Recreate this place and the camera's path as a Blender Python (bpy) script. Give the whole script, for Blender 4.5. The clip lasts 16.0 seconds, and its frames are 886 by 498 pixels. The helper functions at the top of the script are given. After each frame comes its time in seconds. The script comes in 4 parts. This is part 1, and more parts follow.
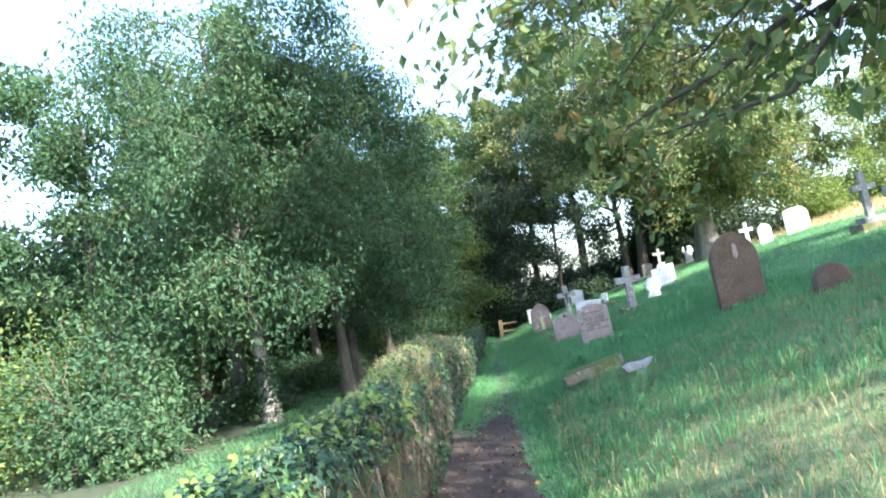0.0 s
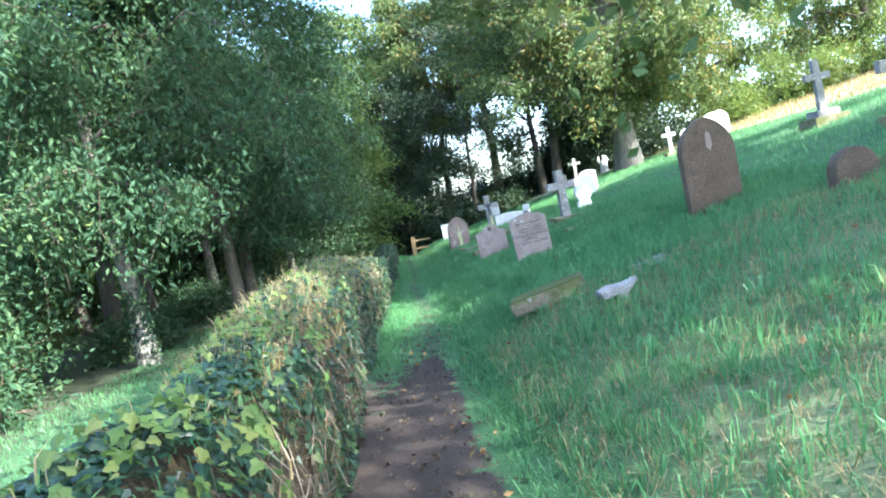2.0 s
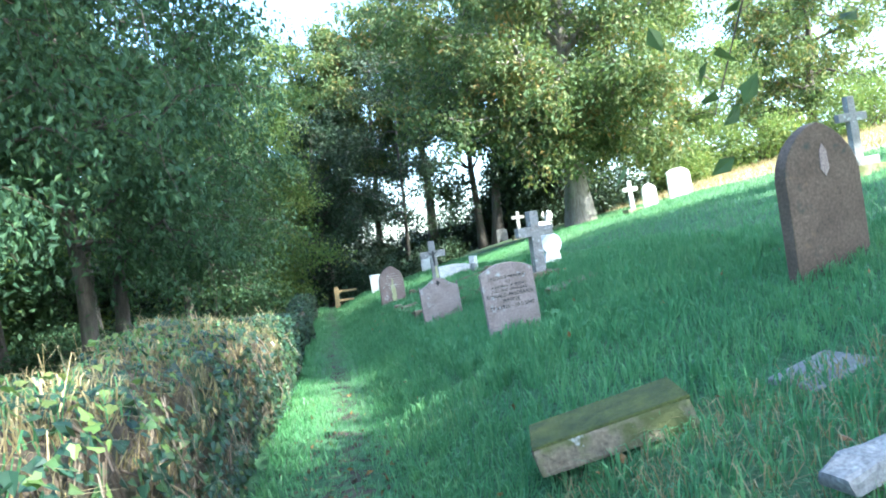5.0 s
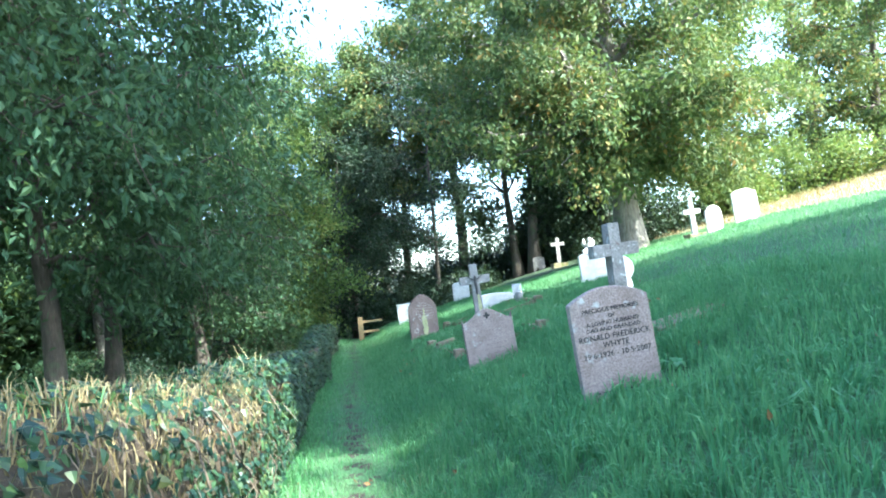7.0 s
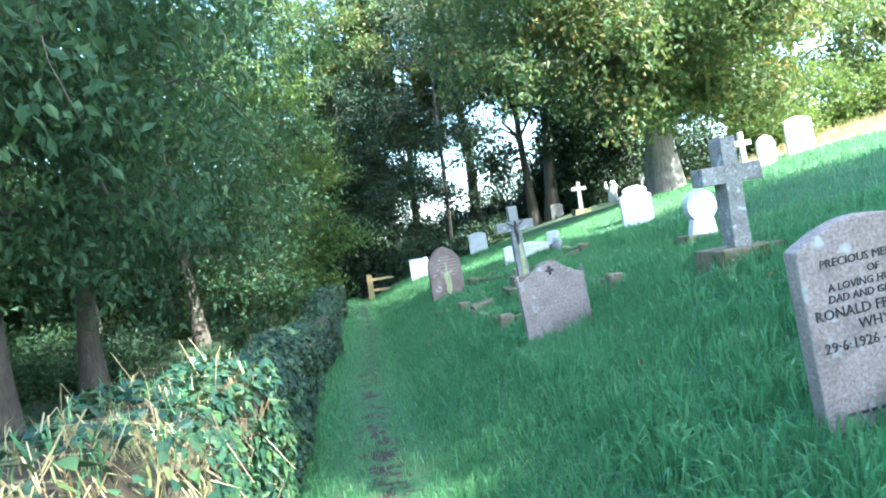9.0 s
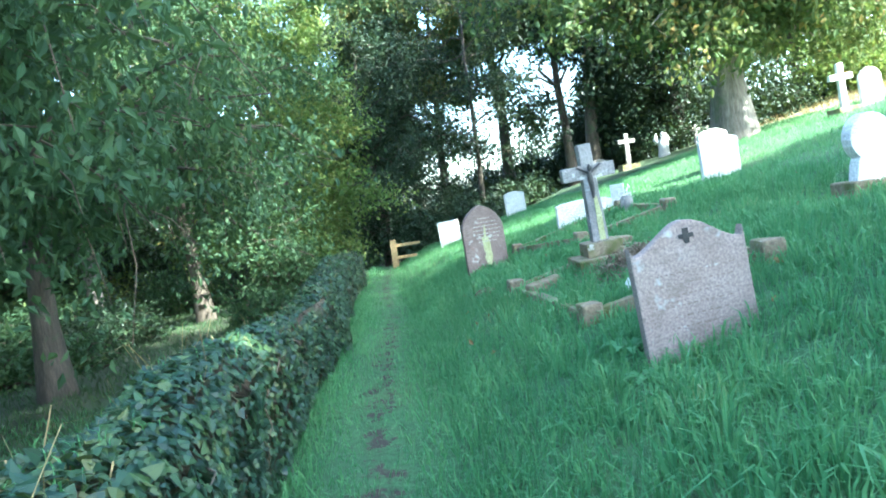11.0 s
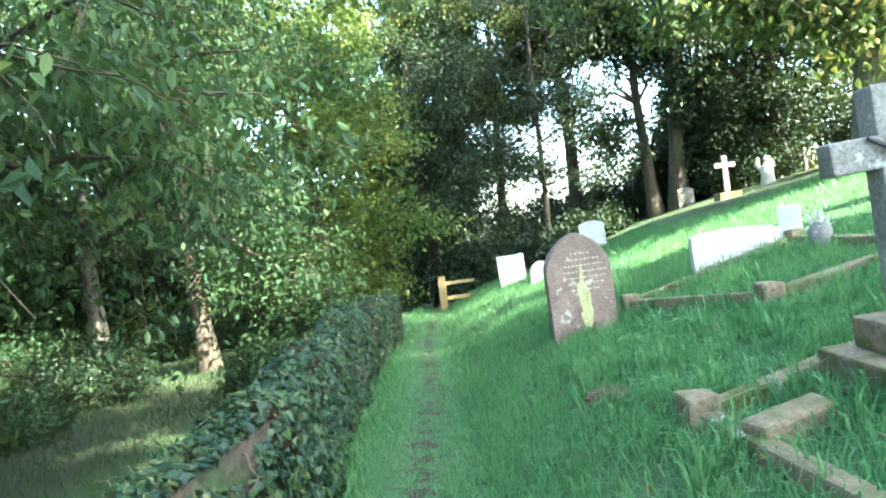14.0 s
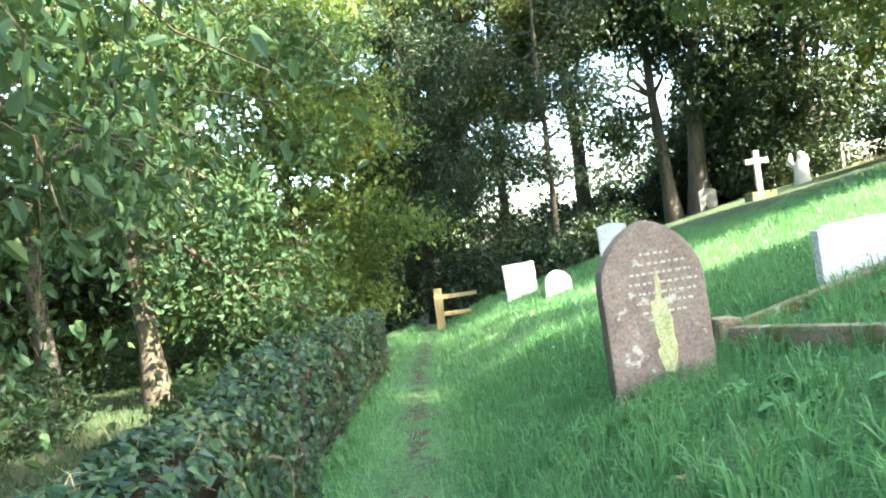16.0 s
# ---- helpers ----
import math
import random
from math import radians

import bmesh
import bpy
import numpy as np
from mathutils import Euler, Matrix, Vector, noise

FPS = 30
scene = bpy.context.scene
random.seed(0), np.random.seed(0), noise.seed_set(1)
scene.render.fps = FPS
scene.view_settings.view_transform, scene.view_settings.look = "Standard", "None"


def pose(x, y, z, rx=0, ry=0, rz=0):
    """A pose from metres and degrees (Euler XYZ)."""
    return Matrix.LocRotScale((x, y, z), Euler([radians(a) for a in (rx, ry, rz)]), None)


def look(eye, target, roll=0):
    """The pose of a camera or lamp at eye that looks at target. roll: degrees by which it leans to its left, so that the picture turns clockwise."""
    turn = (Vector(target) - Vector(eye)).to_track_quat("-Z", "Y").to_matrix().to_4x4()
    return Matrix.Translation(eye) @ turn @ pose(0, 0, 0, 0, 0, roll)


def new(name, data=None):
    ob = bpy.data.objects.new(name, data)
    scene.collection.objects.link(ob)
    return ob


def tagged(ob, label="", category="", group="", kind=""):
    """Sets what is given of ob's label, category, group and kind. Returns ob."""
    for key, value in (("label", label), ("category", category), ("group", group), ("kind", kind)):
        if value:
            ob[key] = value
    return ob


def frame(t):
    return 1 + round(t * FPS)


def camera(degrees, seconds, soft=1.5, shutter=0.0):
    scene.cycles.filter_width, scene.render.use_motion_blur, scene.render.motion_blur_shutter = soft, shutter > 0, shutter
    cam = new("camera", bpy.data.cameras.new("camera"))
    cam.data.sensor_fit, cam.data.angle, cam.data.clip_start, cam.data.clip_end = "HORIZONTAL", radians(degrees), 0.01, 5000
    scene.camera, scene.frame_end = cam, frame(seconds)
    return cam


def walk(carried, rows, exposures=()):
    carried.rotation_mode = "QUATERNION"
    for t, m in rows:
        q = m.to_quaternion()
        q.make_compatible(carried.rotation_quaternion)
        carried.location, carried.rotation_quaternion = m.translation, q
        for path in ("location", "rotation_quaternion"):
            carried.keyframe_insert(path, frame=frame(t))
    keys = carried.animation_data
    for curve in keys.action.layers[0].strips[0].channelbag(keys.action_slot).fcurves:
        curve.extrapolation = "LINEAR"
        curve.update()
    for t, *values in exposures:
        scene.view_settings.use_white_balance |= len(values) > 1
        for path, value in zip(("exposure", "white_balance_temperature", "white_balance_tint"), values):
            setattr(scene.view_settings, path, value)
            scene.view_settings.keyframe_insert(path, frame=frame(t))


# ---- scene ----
cam = camera(67.0, 16.0, soft=1.9)
# seconds; the eye; turn to the left of +y, tilt up and roll in degrees
ROWS = [
    (0, -0.134, 0.135, 1.425, 3.52, 4.51, -8.70),
    (0.5, -0.153, 0.760, 1.361, -0.44, -0.55, -9.70),
    (1, -0.288, 1.322, 1.347, 4.63, -3.56, -11.03),
    (1.5, -0.283, 1.899, 1.311, -2.85, -5.27, -9.99),
    (2, -0.279, 2.523, 1.320, -3.04, -3.67, -10.11),
    (2.5, -0.325, 3.143, 1.309, -4.34, -2.69, -8.77),
    (3, -0.330, 3.753, 1.333, -5.01, -3.23, -8.81),
    (3.5, -0.411, 4.383, 1.366, -3.89, -1.90, -8.08),
    (4, -0.366, 4.947, 1.289, -9.00, -1.38, -7.41),
    (6.5, -0.051, 7.972, 1.159, -9.98, 2.13, -6.26),
    (7, -0.100, 8.575, 1.123, -8.00, 2.75, -5.90),
    (7.5, -0.089, 9.156, 1.084, -7.44, 1.13, -6.85),
    (8, -0.139, 9.788, 1.064, -6.94, -0.00, -6.32),
    (8.5, -0.171, 10.322, 1.054, -7.45, -0.11, -6.32),
    (9, -0.209, 10.881, 1.099, -7.25, -1.15, -7.83),
    (9.5, -0.236, 11.499, 1.093, -5.43, -2.55, -8.00),
    (12, 0.075, 14.874, 0.946, -3.45, -3.94, -9.12),
    (12.5, 0.072, 15.441, 0.940, -0.27, -2.29, -8.93),
    (13, 0.077, 16.020, 0.938, -0.19, -1.27, -7.72),
    (13.5, 0.122, 16.660, 0.951, -0.61, -0.90, -7.84),
    (14, 0.091, 17.342, 0.939, -0.41, -0.53, -7.09),
    (14.5, 0.135, 17.937, 0.925, -1.18, -0.11, -7.01),
    (15, 0.078, 18.635, 0.901, 1.11, 0.99, -7.04),
    (15.5, 0.144, 19.168, 0.838, -0.12, 1.15, -6.69),
    (16, 0.134, 19.841, 0.833, -0.73, 0.39, -7.38),
]
walk(cam, [(t, pose(x, y, z, 0, 0, turn) @ pose(0, 0, 0, 90 + tilt) @ pose(0, 0, 0, 0, 0, roll)) for t, x, y, z, turn, tilt, roll in ROWS],
     exposures=((0.0, 2.7, 5900, 9), (2.5, 2.98, 5600, 5), (7.5, 3.12, 5500, 1), (9.5, 3.35, 5450, -1), (12.5, 3.68, 5850, -5), (16.0, 3.75, 7100, 0)))

# ---- world, sun ----
SUN_DIR = Vector((0.60, -0.46, 0.65)).normalized()
world = bpy.data.worlds.new("sky")
scene.world = world
world.use_nodes = True
wn = world.node_tree.nodes
sky = wn.new("ShaderNodeTexSky")
sky.sky_type = "NISHITA"
sky.sun_disc = False
sky.sun_elevation = math.asin(SUN_DIR.z)
sky.sun_rotation = math.atan2(SUN_DIR.x, SUN_DIR.y)
sky.dust_density = 2.0
wn["Background"].inputs["Strength"].default_value = 0.15
world.node_tree.links.new(sky.outputs[0], wn["Background"].inputs["Color"])
sun_data = bpy.data.lights.new("sun", "SUN")
sun_data.energy, sun_data.angle, sun_data.color = 4.0, radians(0.6), (1.0, 0.93, 0.80)
sun = new("sun", sun_data)
sun.matrix_world = look(SUN_DIR * 60, (0, 0, 0))

# ---- materials ----
def nodes_of(name):
    m = bpy.data.materials.new(name)
    m.use_nodes = True
    return m, m.node_tree.nodes, m.node_tree.links


def ramp(n, stops):
    r = n.new("ShaderNodeValToRGB")
    while len(r.color_ramp.elements) < len(stops):
        r.color_ramp.elements.new(0.5)
    for e, (p, c) in zip(r.color_ramp.elements, stops):
        e.position, e.color = p, (*c, 1)
    return r


def noise_node(n, l, scale, detail=4.0, rough=0.6, coords="Object"):
    c = n.new("ShaderNodeTexCoord")
    t = n.new("ShaderNodeTexNoise")
    t.inputs["Scale"].default_value, t.inputs["Detail"].default_value, t.inputs["Roughness"].default_value = scale, detail, rough
    l.new(c.outputs[coords], t.inputs["Vector"])
    return t


def mixed(n, l, fac, a, b, mode="MIX"):
    m = n.new("ShaderNodeMix")
    m.data_type, m.blend_type = "RGBA", mode
    for key, v in ((0, fac), (6, a), (7, b)):
        if isinstance(v, (int, float)):
            m.inputs[key].default_value = v
        elif isinstance(v, tuple):
            m.inputs[key].default_value = (*v, 1)
        else:
            l.new(v, m.inputs[key])
    return m.outputs[2]


def bump_to(n, l, height, bsdf, strength=0.5, dist=0.01):
    b = n.new("ShaderNodeBump")
    b.inputs["Strength"].default_value, b.inputs["Distance"].default_value = strength, dist
    l.new(height, b.inputs["Height"])
    l.new(b.outputs[0], bsdf.inputs["Normal"])


def leaf_material(name, stops, glow=0.35, rough=0.5, patch=0.5, warmth=0.35):
    """Leaves: colour by leaf and by larger patches of the crown, part of the light passing through."""
    m, n, l = nodes_of(name)
    b = n["Principled BSDF"]
    geo = n.new("ShaderNodeNewGeometry")
    big = noise_node(n, l, patch, 2.0)
    add = n.new("ShaderNodeMath")
    add.operation = "MULTIPLY_ADD"
    l.new(big.outputs["Fac"], add.inputs[0])
    add.inputs[1].default_value = 0.9
    sub = n.new("ShaderNodeMath")
    sub.operation = "MULTIPLY_ADD"
    l.new(geo.outputs["Random Per Island"], sub.inputs[0])
    sub.inputs[1].default_value, sub.inputs[2].default_value = 0.6, -0.26
    l.new(sub.outputs[0], add.inputs[2])
    r = ramp(n, stops)
    l.new(add.outputs[0], r.inputs[0])
    l.new(r.outputs[0], b.inputs["Base Color"])
    b.inputs["Roughness"].default_value = rough
    b.inputs["Specular IOR Level"].default_value = 0.3
    tr = n.new("ShaderNodeBsdfTranslucent")
    warm = mixed(n, l, warmth, r.outputs[0], (0.20, 0.26, 0.03))
    l.new(warm, tr.inputs["Color"])
    mx = n.new("ShaderNodeMixShader")
    mx.inputs[0].default_value = glow
    l.new(b.outputs[0], mx.inputs[1])
    l.new(tr.outputs[0], mx.inputs[2])
    l.new(mx.outputs[0], n["Material Output"].inputs["Surface"])
    return m


def surface(name, stops, scale, fine, rough=0.85, bump=0.5, dist=0.01, spots=None, stretch=None):
    """Mottled matt surface: broad stains, fine grain, and spots of another colour."""
    m, n, l = nodes_of(name)
    b = n["Principled BSDF"]
    a, f = noise_node(n, l, scale, 5.0), noise_node(n, l, fine, 6.0, 0.7)
    if stretch:
        for t in (a, f):
            mp = n.new("ShaderNodeMapping")
            mp.inputs["Scale"].default_value = stretch
            l.new(t.inputs["Vector"].links[0].from_socket, mp.inputs["Vector"])
            l.new(mp.outputs[0], t.inputs["Vector"])
    r = ramp(n, stops)
    l.new(a.outputs["Fac"], r.inputs[0])
    grey = ramp(n, [(0.3, (0.45, 0.45, 0.45)), (0.7, (1.25, 1.25, 1.25))])
    l.new(f.outputs["Fac"], grey.inputs[0])
    col = mixed(n, l, 1.0, r.outputs[0], grey.outputs[0], "MULTIPLY")
    if spots:
        for colour, sc, lo, hi in spots:
            s = noise_node(n, l, sc, 3.0)
            k = ramp(n, [(lo, (0, 0, 0)), (hi, (1, 1, 1))])
            l.new(s.outputs["Fac"], k.inputs[0])
            col = mixed(n, l, k.outputs[0], col, colour)
    l.new(col, b.inputs["Base Color"])
    b.inputs["Roughness"].default_value = rough
    bump_to(n, l, f.outputs["Fac"], b, bump, dist)
    return m


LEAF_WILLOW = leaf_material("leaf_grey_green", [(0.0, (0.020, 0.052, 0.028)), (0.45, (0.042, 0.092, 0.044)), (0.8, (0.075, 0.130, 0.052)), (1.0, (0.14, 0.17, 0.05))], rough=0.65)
LEAF_OAK = leaf_material("leaf_autumn_green", [(0.0, (0.040, 0.080, 0.030)), (0.42, (0.080, 0.130, 0.048)), (0.70, (0.14, 0.165, 0.055)), (0.86, (0.24, 0.17, 0.055)), (1.0, (0.32, 0.15, 0.045))], rough=0.6)
# sunlight put into the colour: paler leaves for crowns and bushes that stand lit
LEAF_SUNLIT = leaf_material("leaf_sunlit_yellow", [(0.0, (0.08, 0.15, 0.035)), (0.5, (0.14, 0.21, 0.06)), (1.0, (0.28, 0.27, 0.08))], glow=0.45)
# true evergreens, and shade put into the leaf colour of dim trees and shrubs
LEAF_DARK = leaf_material("leaf_evergreen_and_shaded", [(0.0, (0.010, 0.024, 0.014)), (0.6, (0.022, 0.045, 0.022)), (1.0, (0.05, 0.08, 0.03))], glow=0.15)
LEAF_IVY = leaf_material("leaf_ivy", [(0.0, (0.008, 0.022, 0.018)), (0.45, (0.018, 0.046, 0.027)), (0.75, (0.045, 0.085, 0.030)), (0.93, (0.13, 0.13, 0.045)), (1.0, (0.20, 0.11, 0.05))], glow=0.12, rough=0.36, patch=1.4)
GRASS = leaf_material("grass_blade", [(0.0, (0.062, 0.190, 0.078)), (0.5, (0.112, 0.272, 0.110)), (0.85, (0.18, 0.345, 0.140)), (1.0, (0.31, 0.31, 0.16))], glow=0.42, rough=0.4, patch=0.7, warmth=0.12)
STRAW = leaf_material("dry_straw", [(0.0, (0.14, 0.10, 0.045)), (0.5, (0.30, 0.23, 0.11)), (1.0, (0.46, 0.39, 0.22))], glow=0.2)
LITTER = leaf_material("fallen_leaf", [(0.0, (0.10, 0.045, 0.02)), (0.5, (0.22, 0.11, 0.04)), (1.0, (0.36, 0.24, 0.10))], glow=0.1, patch=3.0)
BARK = surface("bark", [(0.3, (0.05, 0.040, 0.030)), (0.7, (0.13, 0.105, 0.080))], 3.0, 14.0, bump=0.9, dist=0.03, stretch=(3, 3, 0.5), spots=[((0.06, 0.09, 0.04), 2.2, 0.56, 0.68)])
BARK_PALE = surface("pale_bark", [(0.35, (0.07, 0.06, 0.05)), (0.62, (0.26, 0.235, 0.20))], 4.0, 16.0, bump=0.8, dist=0.02, stretch=(1.5, 1.5, 1.0), spots=[((0.05, 0.045, 0.04), 5.0, 0.58, 0.64)])
BARK_OAK = surface("oak_bark", [(0.3, (0.13, 0.11, 0.09)), (0.7, (0.36, 0.32, 0.27))], 1.6, 9.0, bump=1.0, dist=0.05, stretch=(3, 3, 0.35), spots=[((0.10, 0.13, 0.06), 1.5, 0.55, 0.7)])
TWIG = surface("twig", [(0.3, (0.06, 0.045, 0.03)), (0.7, (0.16, 0.12, 0.08))], 5.0, 30.0)
STONE_BROWN = surface("brown_sandstone", [(0.3, (0.085, 0.056, 0.038)), (0.7, (0.155, 0.11, 0.075))], 3.0, 40.0, bump=0.5, dist=0.006, spots=[((0.20, 0.13, 0.07), 4.0, 0.62, 0.76), ((0.05, 0.05, 0.04), 5.5, 0.62, 0.72)])
STONE_GREY = surface("grey_stone", [(0.3, (0.20, 0.19, 0.18)), (0.7, (0.36, 0.34, 0.32))], 4.0, 60.0, bump=0.5, dist=0.006, spots=[((0.46, 0.46, 0.42), 9.0, 0.62, 0.68), ((0.10, 0.11, 0.08), 3.0, 0.60, 0.75)])
STONE_PINK = surface("pinkish_stone", [(0.3, (0.23, 0.17, 0.145)), (0.7, (0.38, 0.30, 0.265))], 5.0, 70.0, bump=0.35, dist=0.004, spots=[((0.40, 0.39, 0.36), 7.0, 0.62, 0.70), ((0.14, 0.12, 0.10), 2.5, 0.60, 0.75)])
STONE_WHITE = surface("white_stone", [(0.3, (0.58, 0.57, 0.54)), (0.7, (0.80, 0.79, 0.76))], 4.0, 50.0, bump=0.25, dist=0.003, rough=0.7, spots=[((0.42, 0.42, 0.38), 6.0, 0.66, 0.74)])
STONE_RED = surface("red_lichened_sandstone", [(0.3, (0.17, 0.12, 0.10)), (0.7, (0.28, 0.21, 0.18))], 4.0, 50.0, bump=0.5, dist=0.006, spots=[((0.34, 0.10, 0.06), 1.6, 0.58, 0.70), ((0.40, 0.38, 0.34), 9.0, 0.62, 0.68)])
STONE_LICHEN = surface("lichened_granite", [(0.3, (0.22, 0.20, 0.18)), (0.7, (0.40, 0.37, 0.34))], 6.0, 45.0, bump=0.9, dist=0.012, spots=[((0.50, 0.48, 0.44), 10.0, 0.58, 0.64), ((0.16, 0.10, 0.08), 7.0, 0.62, 0.70)])
MOSSY = surface("mossy_kerb_stone", [(0.3, (0.18, 0.135, 0.085)), (0.7, (0.36, 0.29, 0.19))], 5.0, 40.0, bump=0.8, dist=0.012, spots=[((0.10, 0.105, 0.03), 5.0, 0.46, 0.60), ((0.45, 0.43, 0.38), 9.0, 0.64, 0.70)])
LICHEN = surface("yellow_lichen", [(0.3, (0.34, 0.35, 0.14)), (0.7, (0.52, 0.52, 0.30))], 14.0, 60.0)
LETTER = surface("dark_lettering", [(0.3, (0.03, 0.028, 0.025)), (0.7, (0.06, 0.055, 0.05))], 10.0, 60.0)
LETTER_PALE = surface("pale_lettering", [(0.3, (0.40, 0.36, 0.30)), (0.7, (0.52, 0.48, 0.42))], 10.0, 60.0)
LETTER_GREY = surface("worn_lettering", [(0.3, (0.40, 0.40, 0.38)), (0.7, (0.50, 0.50, 0.48))], 10.0, 60.0)
BRONZE = surface("dark_bronze", [(0.3, (0.03, 0.03, 0.03)), (0.7, (0.08, 0.075, 0.07))], 10.0, 60.0, rough=0.5)
WOOD = surface("weathered_timber", [(0.3, (0.30, 0.20, 0.09)), (0.7, (0.48, 0.34, 0.17))], 4.0, 30.0, stretch=(6, 6, 0.6))
EARTH = surface("dry_earth_bank", [(0.3, (0.050, 0.034, 0.020)), (0.7, (0.15, 0.105, 0.060))], 3.5, 22.0, bump=1.0, dist=0.04, spots=[((0.05, 0.08, 0.025), 1.6, 0.52, 0.66)])
WITHERED = leaf_material("withered_stem", [(0.0, (0.07, 0.045, 0.03)), (0.5, (0.16, 0.12, 0.085)), (1.0, (0.30, 0.25, 0.19))], glow=0.1, patch=3.0)
ROCK = surface("wall_stone", [(0.3, (0.13, 0.095, 0.06)), (0.7, (0.28, 0.21, 0.14))], 6.0, 30.0, bump=0.8, dist=0.02)


def ground_material():
    m, n, l = nodes_of("ground")
    b = n["Principled BSDF"]
    big, fine = noise_node(n, l, 0.5, 4.0), noise_node(n, l, 25.0, 6.0, 0.7)
    r = ramp(n, [(0.3, (0.035, 0.105, 0.038)), (0.55, (0.060, 0.145, 0.050)), (0.75, (0.095, 0.155, 0.055))])
    l.new(big.outputs["Fac"], r.inputs[0])
    grey = ramp(n, [(0.3, (0.4, 0.4, 0.4)), (0.7, (1.3, 1.3, 1.3))])
    l.new(fine.outputs["Fac"], grey.inputs[0])
    green = mixed(n, l, 1.0, r.outputs[0], grey.outputs[0], "MULTIPLY")
    # trodden soil along the line walked, given by the mesh's own attribute
    soil_r = ramp(n, [(0.3, (0.016, 0.011, 0.009)), (0.62, (0.050, 0.034, 0.025)), (0.75, (0.11, 0.08, 0.058))])
    l.new(fine.outputs["Fac"], soil_r.inputs[0])
    att = n.new("ShaderNodeAttribute")
    att.attribute_name = "soil"
    edge = n.new("ShaderNodeMath")
    edge.operation = "MULTIPLY_ADD"
    mid = noise_node(n, l, 6.0, 5.0, 0.7)
    l.new(mid.outputs["Fac"], edge.inputs[0])
    edge.inputs[1].default_value = 2.6
    neg = n.new("ShaderNodeMath")
    neg.operation = "MULTIPLY_ADD"
    l.new(att.outputs["Fac"], neg.inputs[0])
    neg.inputs[1].default_value, neg.inputs[2].default_value = 1.7, -1.6
    l.new(neg.outputs[0], edge.inputs[2])
    k = ramp(n, [(0.4, (0, 0, 0)), (0.6, (1, 1, 1))])
    l.new(edge.outputs[0], k.inputs[0])
    col = mixed(n, l, k.outputs[0], green, soil_r.outputs[0])
    # dry worn grass near the start; up the slope the paleness is painted sunlight
    att2 = n.new("ShaderNodeAttribute")
    att2.attribute_name = "dry"
    dry_sunlit_r = ramp(n, [(0.3, (0.34, 0.28, 0.14)), (0.7, (0.55, 0.47, 0.28))])
    l.new(fine.outputs["Fac"], dry_sunlit_r.inputs[0])
    col = mixed(n, l, att2.outputs["Fac"], col, dry_sunlit_r.outputs[0])
    # woodland floor, its colour darkened for the shade under the trees
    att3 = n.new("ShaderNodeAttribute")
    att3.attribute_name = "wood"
    shaded_litter_r = ramp(n, [(0.3, (0.022, 0.024, 0.013)), (0.55, (0.040, 0.055, 0.022)), (0.7, (0.08, 0.075, 0.035))])
    l.new(fine.outputs["Fac"], shaded_litter_r.inputs[0])
    col = mixed(n, l, att3.outputs["Fac"], col, shaded_litter_r.outputs[0])
    l.new(col, b.inputs["Base Color"])
    b.inputs["Roughness"].default_value = 0.95
    bump_to(n, l, fine.outputs["Fac"], b, 0.8, 0.03)
    return m


GROUND = ground_material()

# ---- builders ----
rng = np.random.default_rng(7)


def smooth(a, b, x):
    t = np.clip((np.asarray(x, float) - a) / (b - a), 0, 1)
    return t * t * (3 - 2 * t)


def height(x, y):
    """The ground: a path along x = 0 that falls gently ahead, a bank and rising slope to its right, lower woodland to its left."""
    x, y = np.asarray(x, float), np.asarray(y, float)
    along = -0.0235 * np.clip(y, -60, 36) - 0.10 * np.clip(y - 36, 0, 14) * (1 - 0.7 * smooth(4.0, 8.0, x))
    xr = np.clip(x, 0, 60)
    right = 0.42 * np.clip(xr - 0.22, 0, 1.0) + 0.225 * np.clip(xr - 1.22, 0, 5.3) + 0.185 * np.clip(xr - 6.52, 0, 22.5) + 0.10 * np.clip(xr - 29, 0, 31)
    left = -0.42 * smooth(1.05, 1.8, -x) - 0.03 * np.clip(-x - 1.9, 0, 40)
    bumps = 0.05 * np.sin(0.9 * x + 1.3) * np.sin(0.7 * y) * smooth(0.5, 2.5, np.abs(x)) + 0.012 * np.sin(3.1 * x + 2 * np.sin(y)) * np.sin(2.7 * y)
    dips = -0.13 * np.exp(-((x - 1.5) / 0.8) ** 2 - ((y - 17.0) / 1.6) ** 2) - 0.09 * np.exp(-((x - 2.1) / 0.7) ** 2 - ((y - 13.8) / 1.2) ** 2) - 0.24 * np.exp(-((x - 5.8) / 1.4) ** 2 - ((y - 25.3) / 1.8) ** 2) - 0.14 * np.exp(-((x - 4.4) / 0.9) ** 2 - ((y - 19.3) / 1.0) ** 2) - 0.09 * np.exp(-((x - 1.5) / 0.7) ** 2 - ((y - 23.6) / 1.3) ** 2)
    return along + right + left + bumps + dips


def mesh_np(name, verts, tris, material, shade=False):
    me = bpy.data.meshes.new(name)
    verts, tris = np.asarray(verts, np.float32), np.asarray(tris, np.int32)
    k = tris.shape[1]
    me.vertices.add(len(verts))
    me.vertices.foreach_set("co", verts.ravel())
    me.loops.add(tris.size)
    me.loops.foreach_set("vertex_index", tris.ravel())
    me.polygons.add(len(tris))
    me.polygons.foreach_set("loop_start", np.arange(0, tris.size, k, dtype=np.int32))
    me.update(calc_edges=True)
    me.polygons.foreach_set("use_smooth", np.full(len(tris), shade, bool))
    me.materials.append(material)
    return me


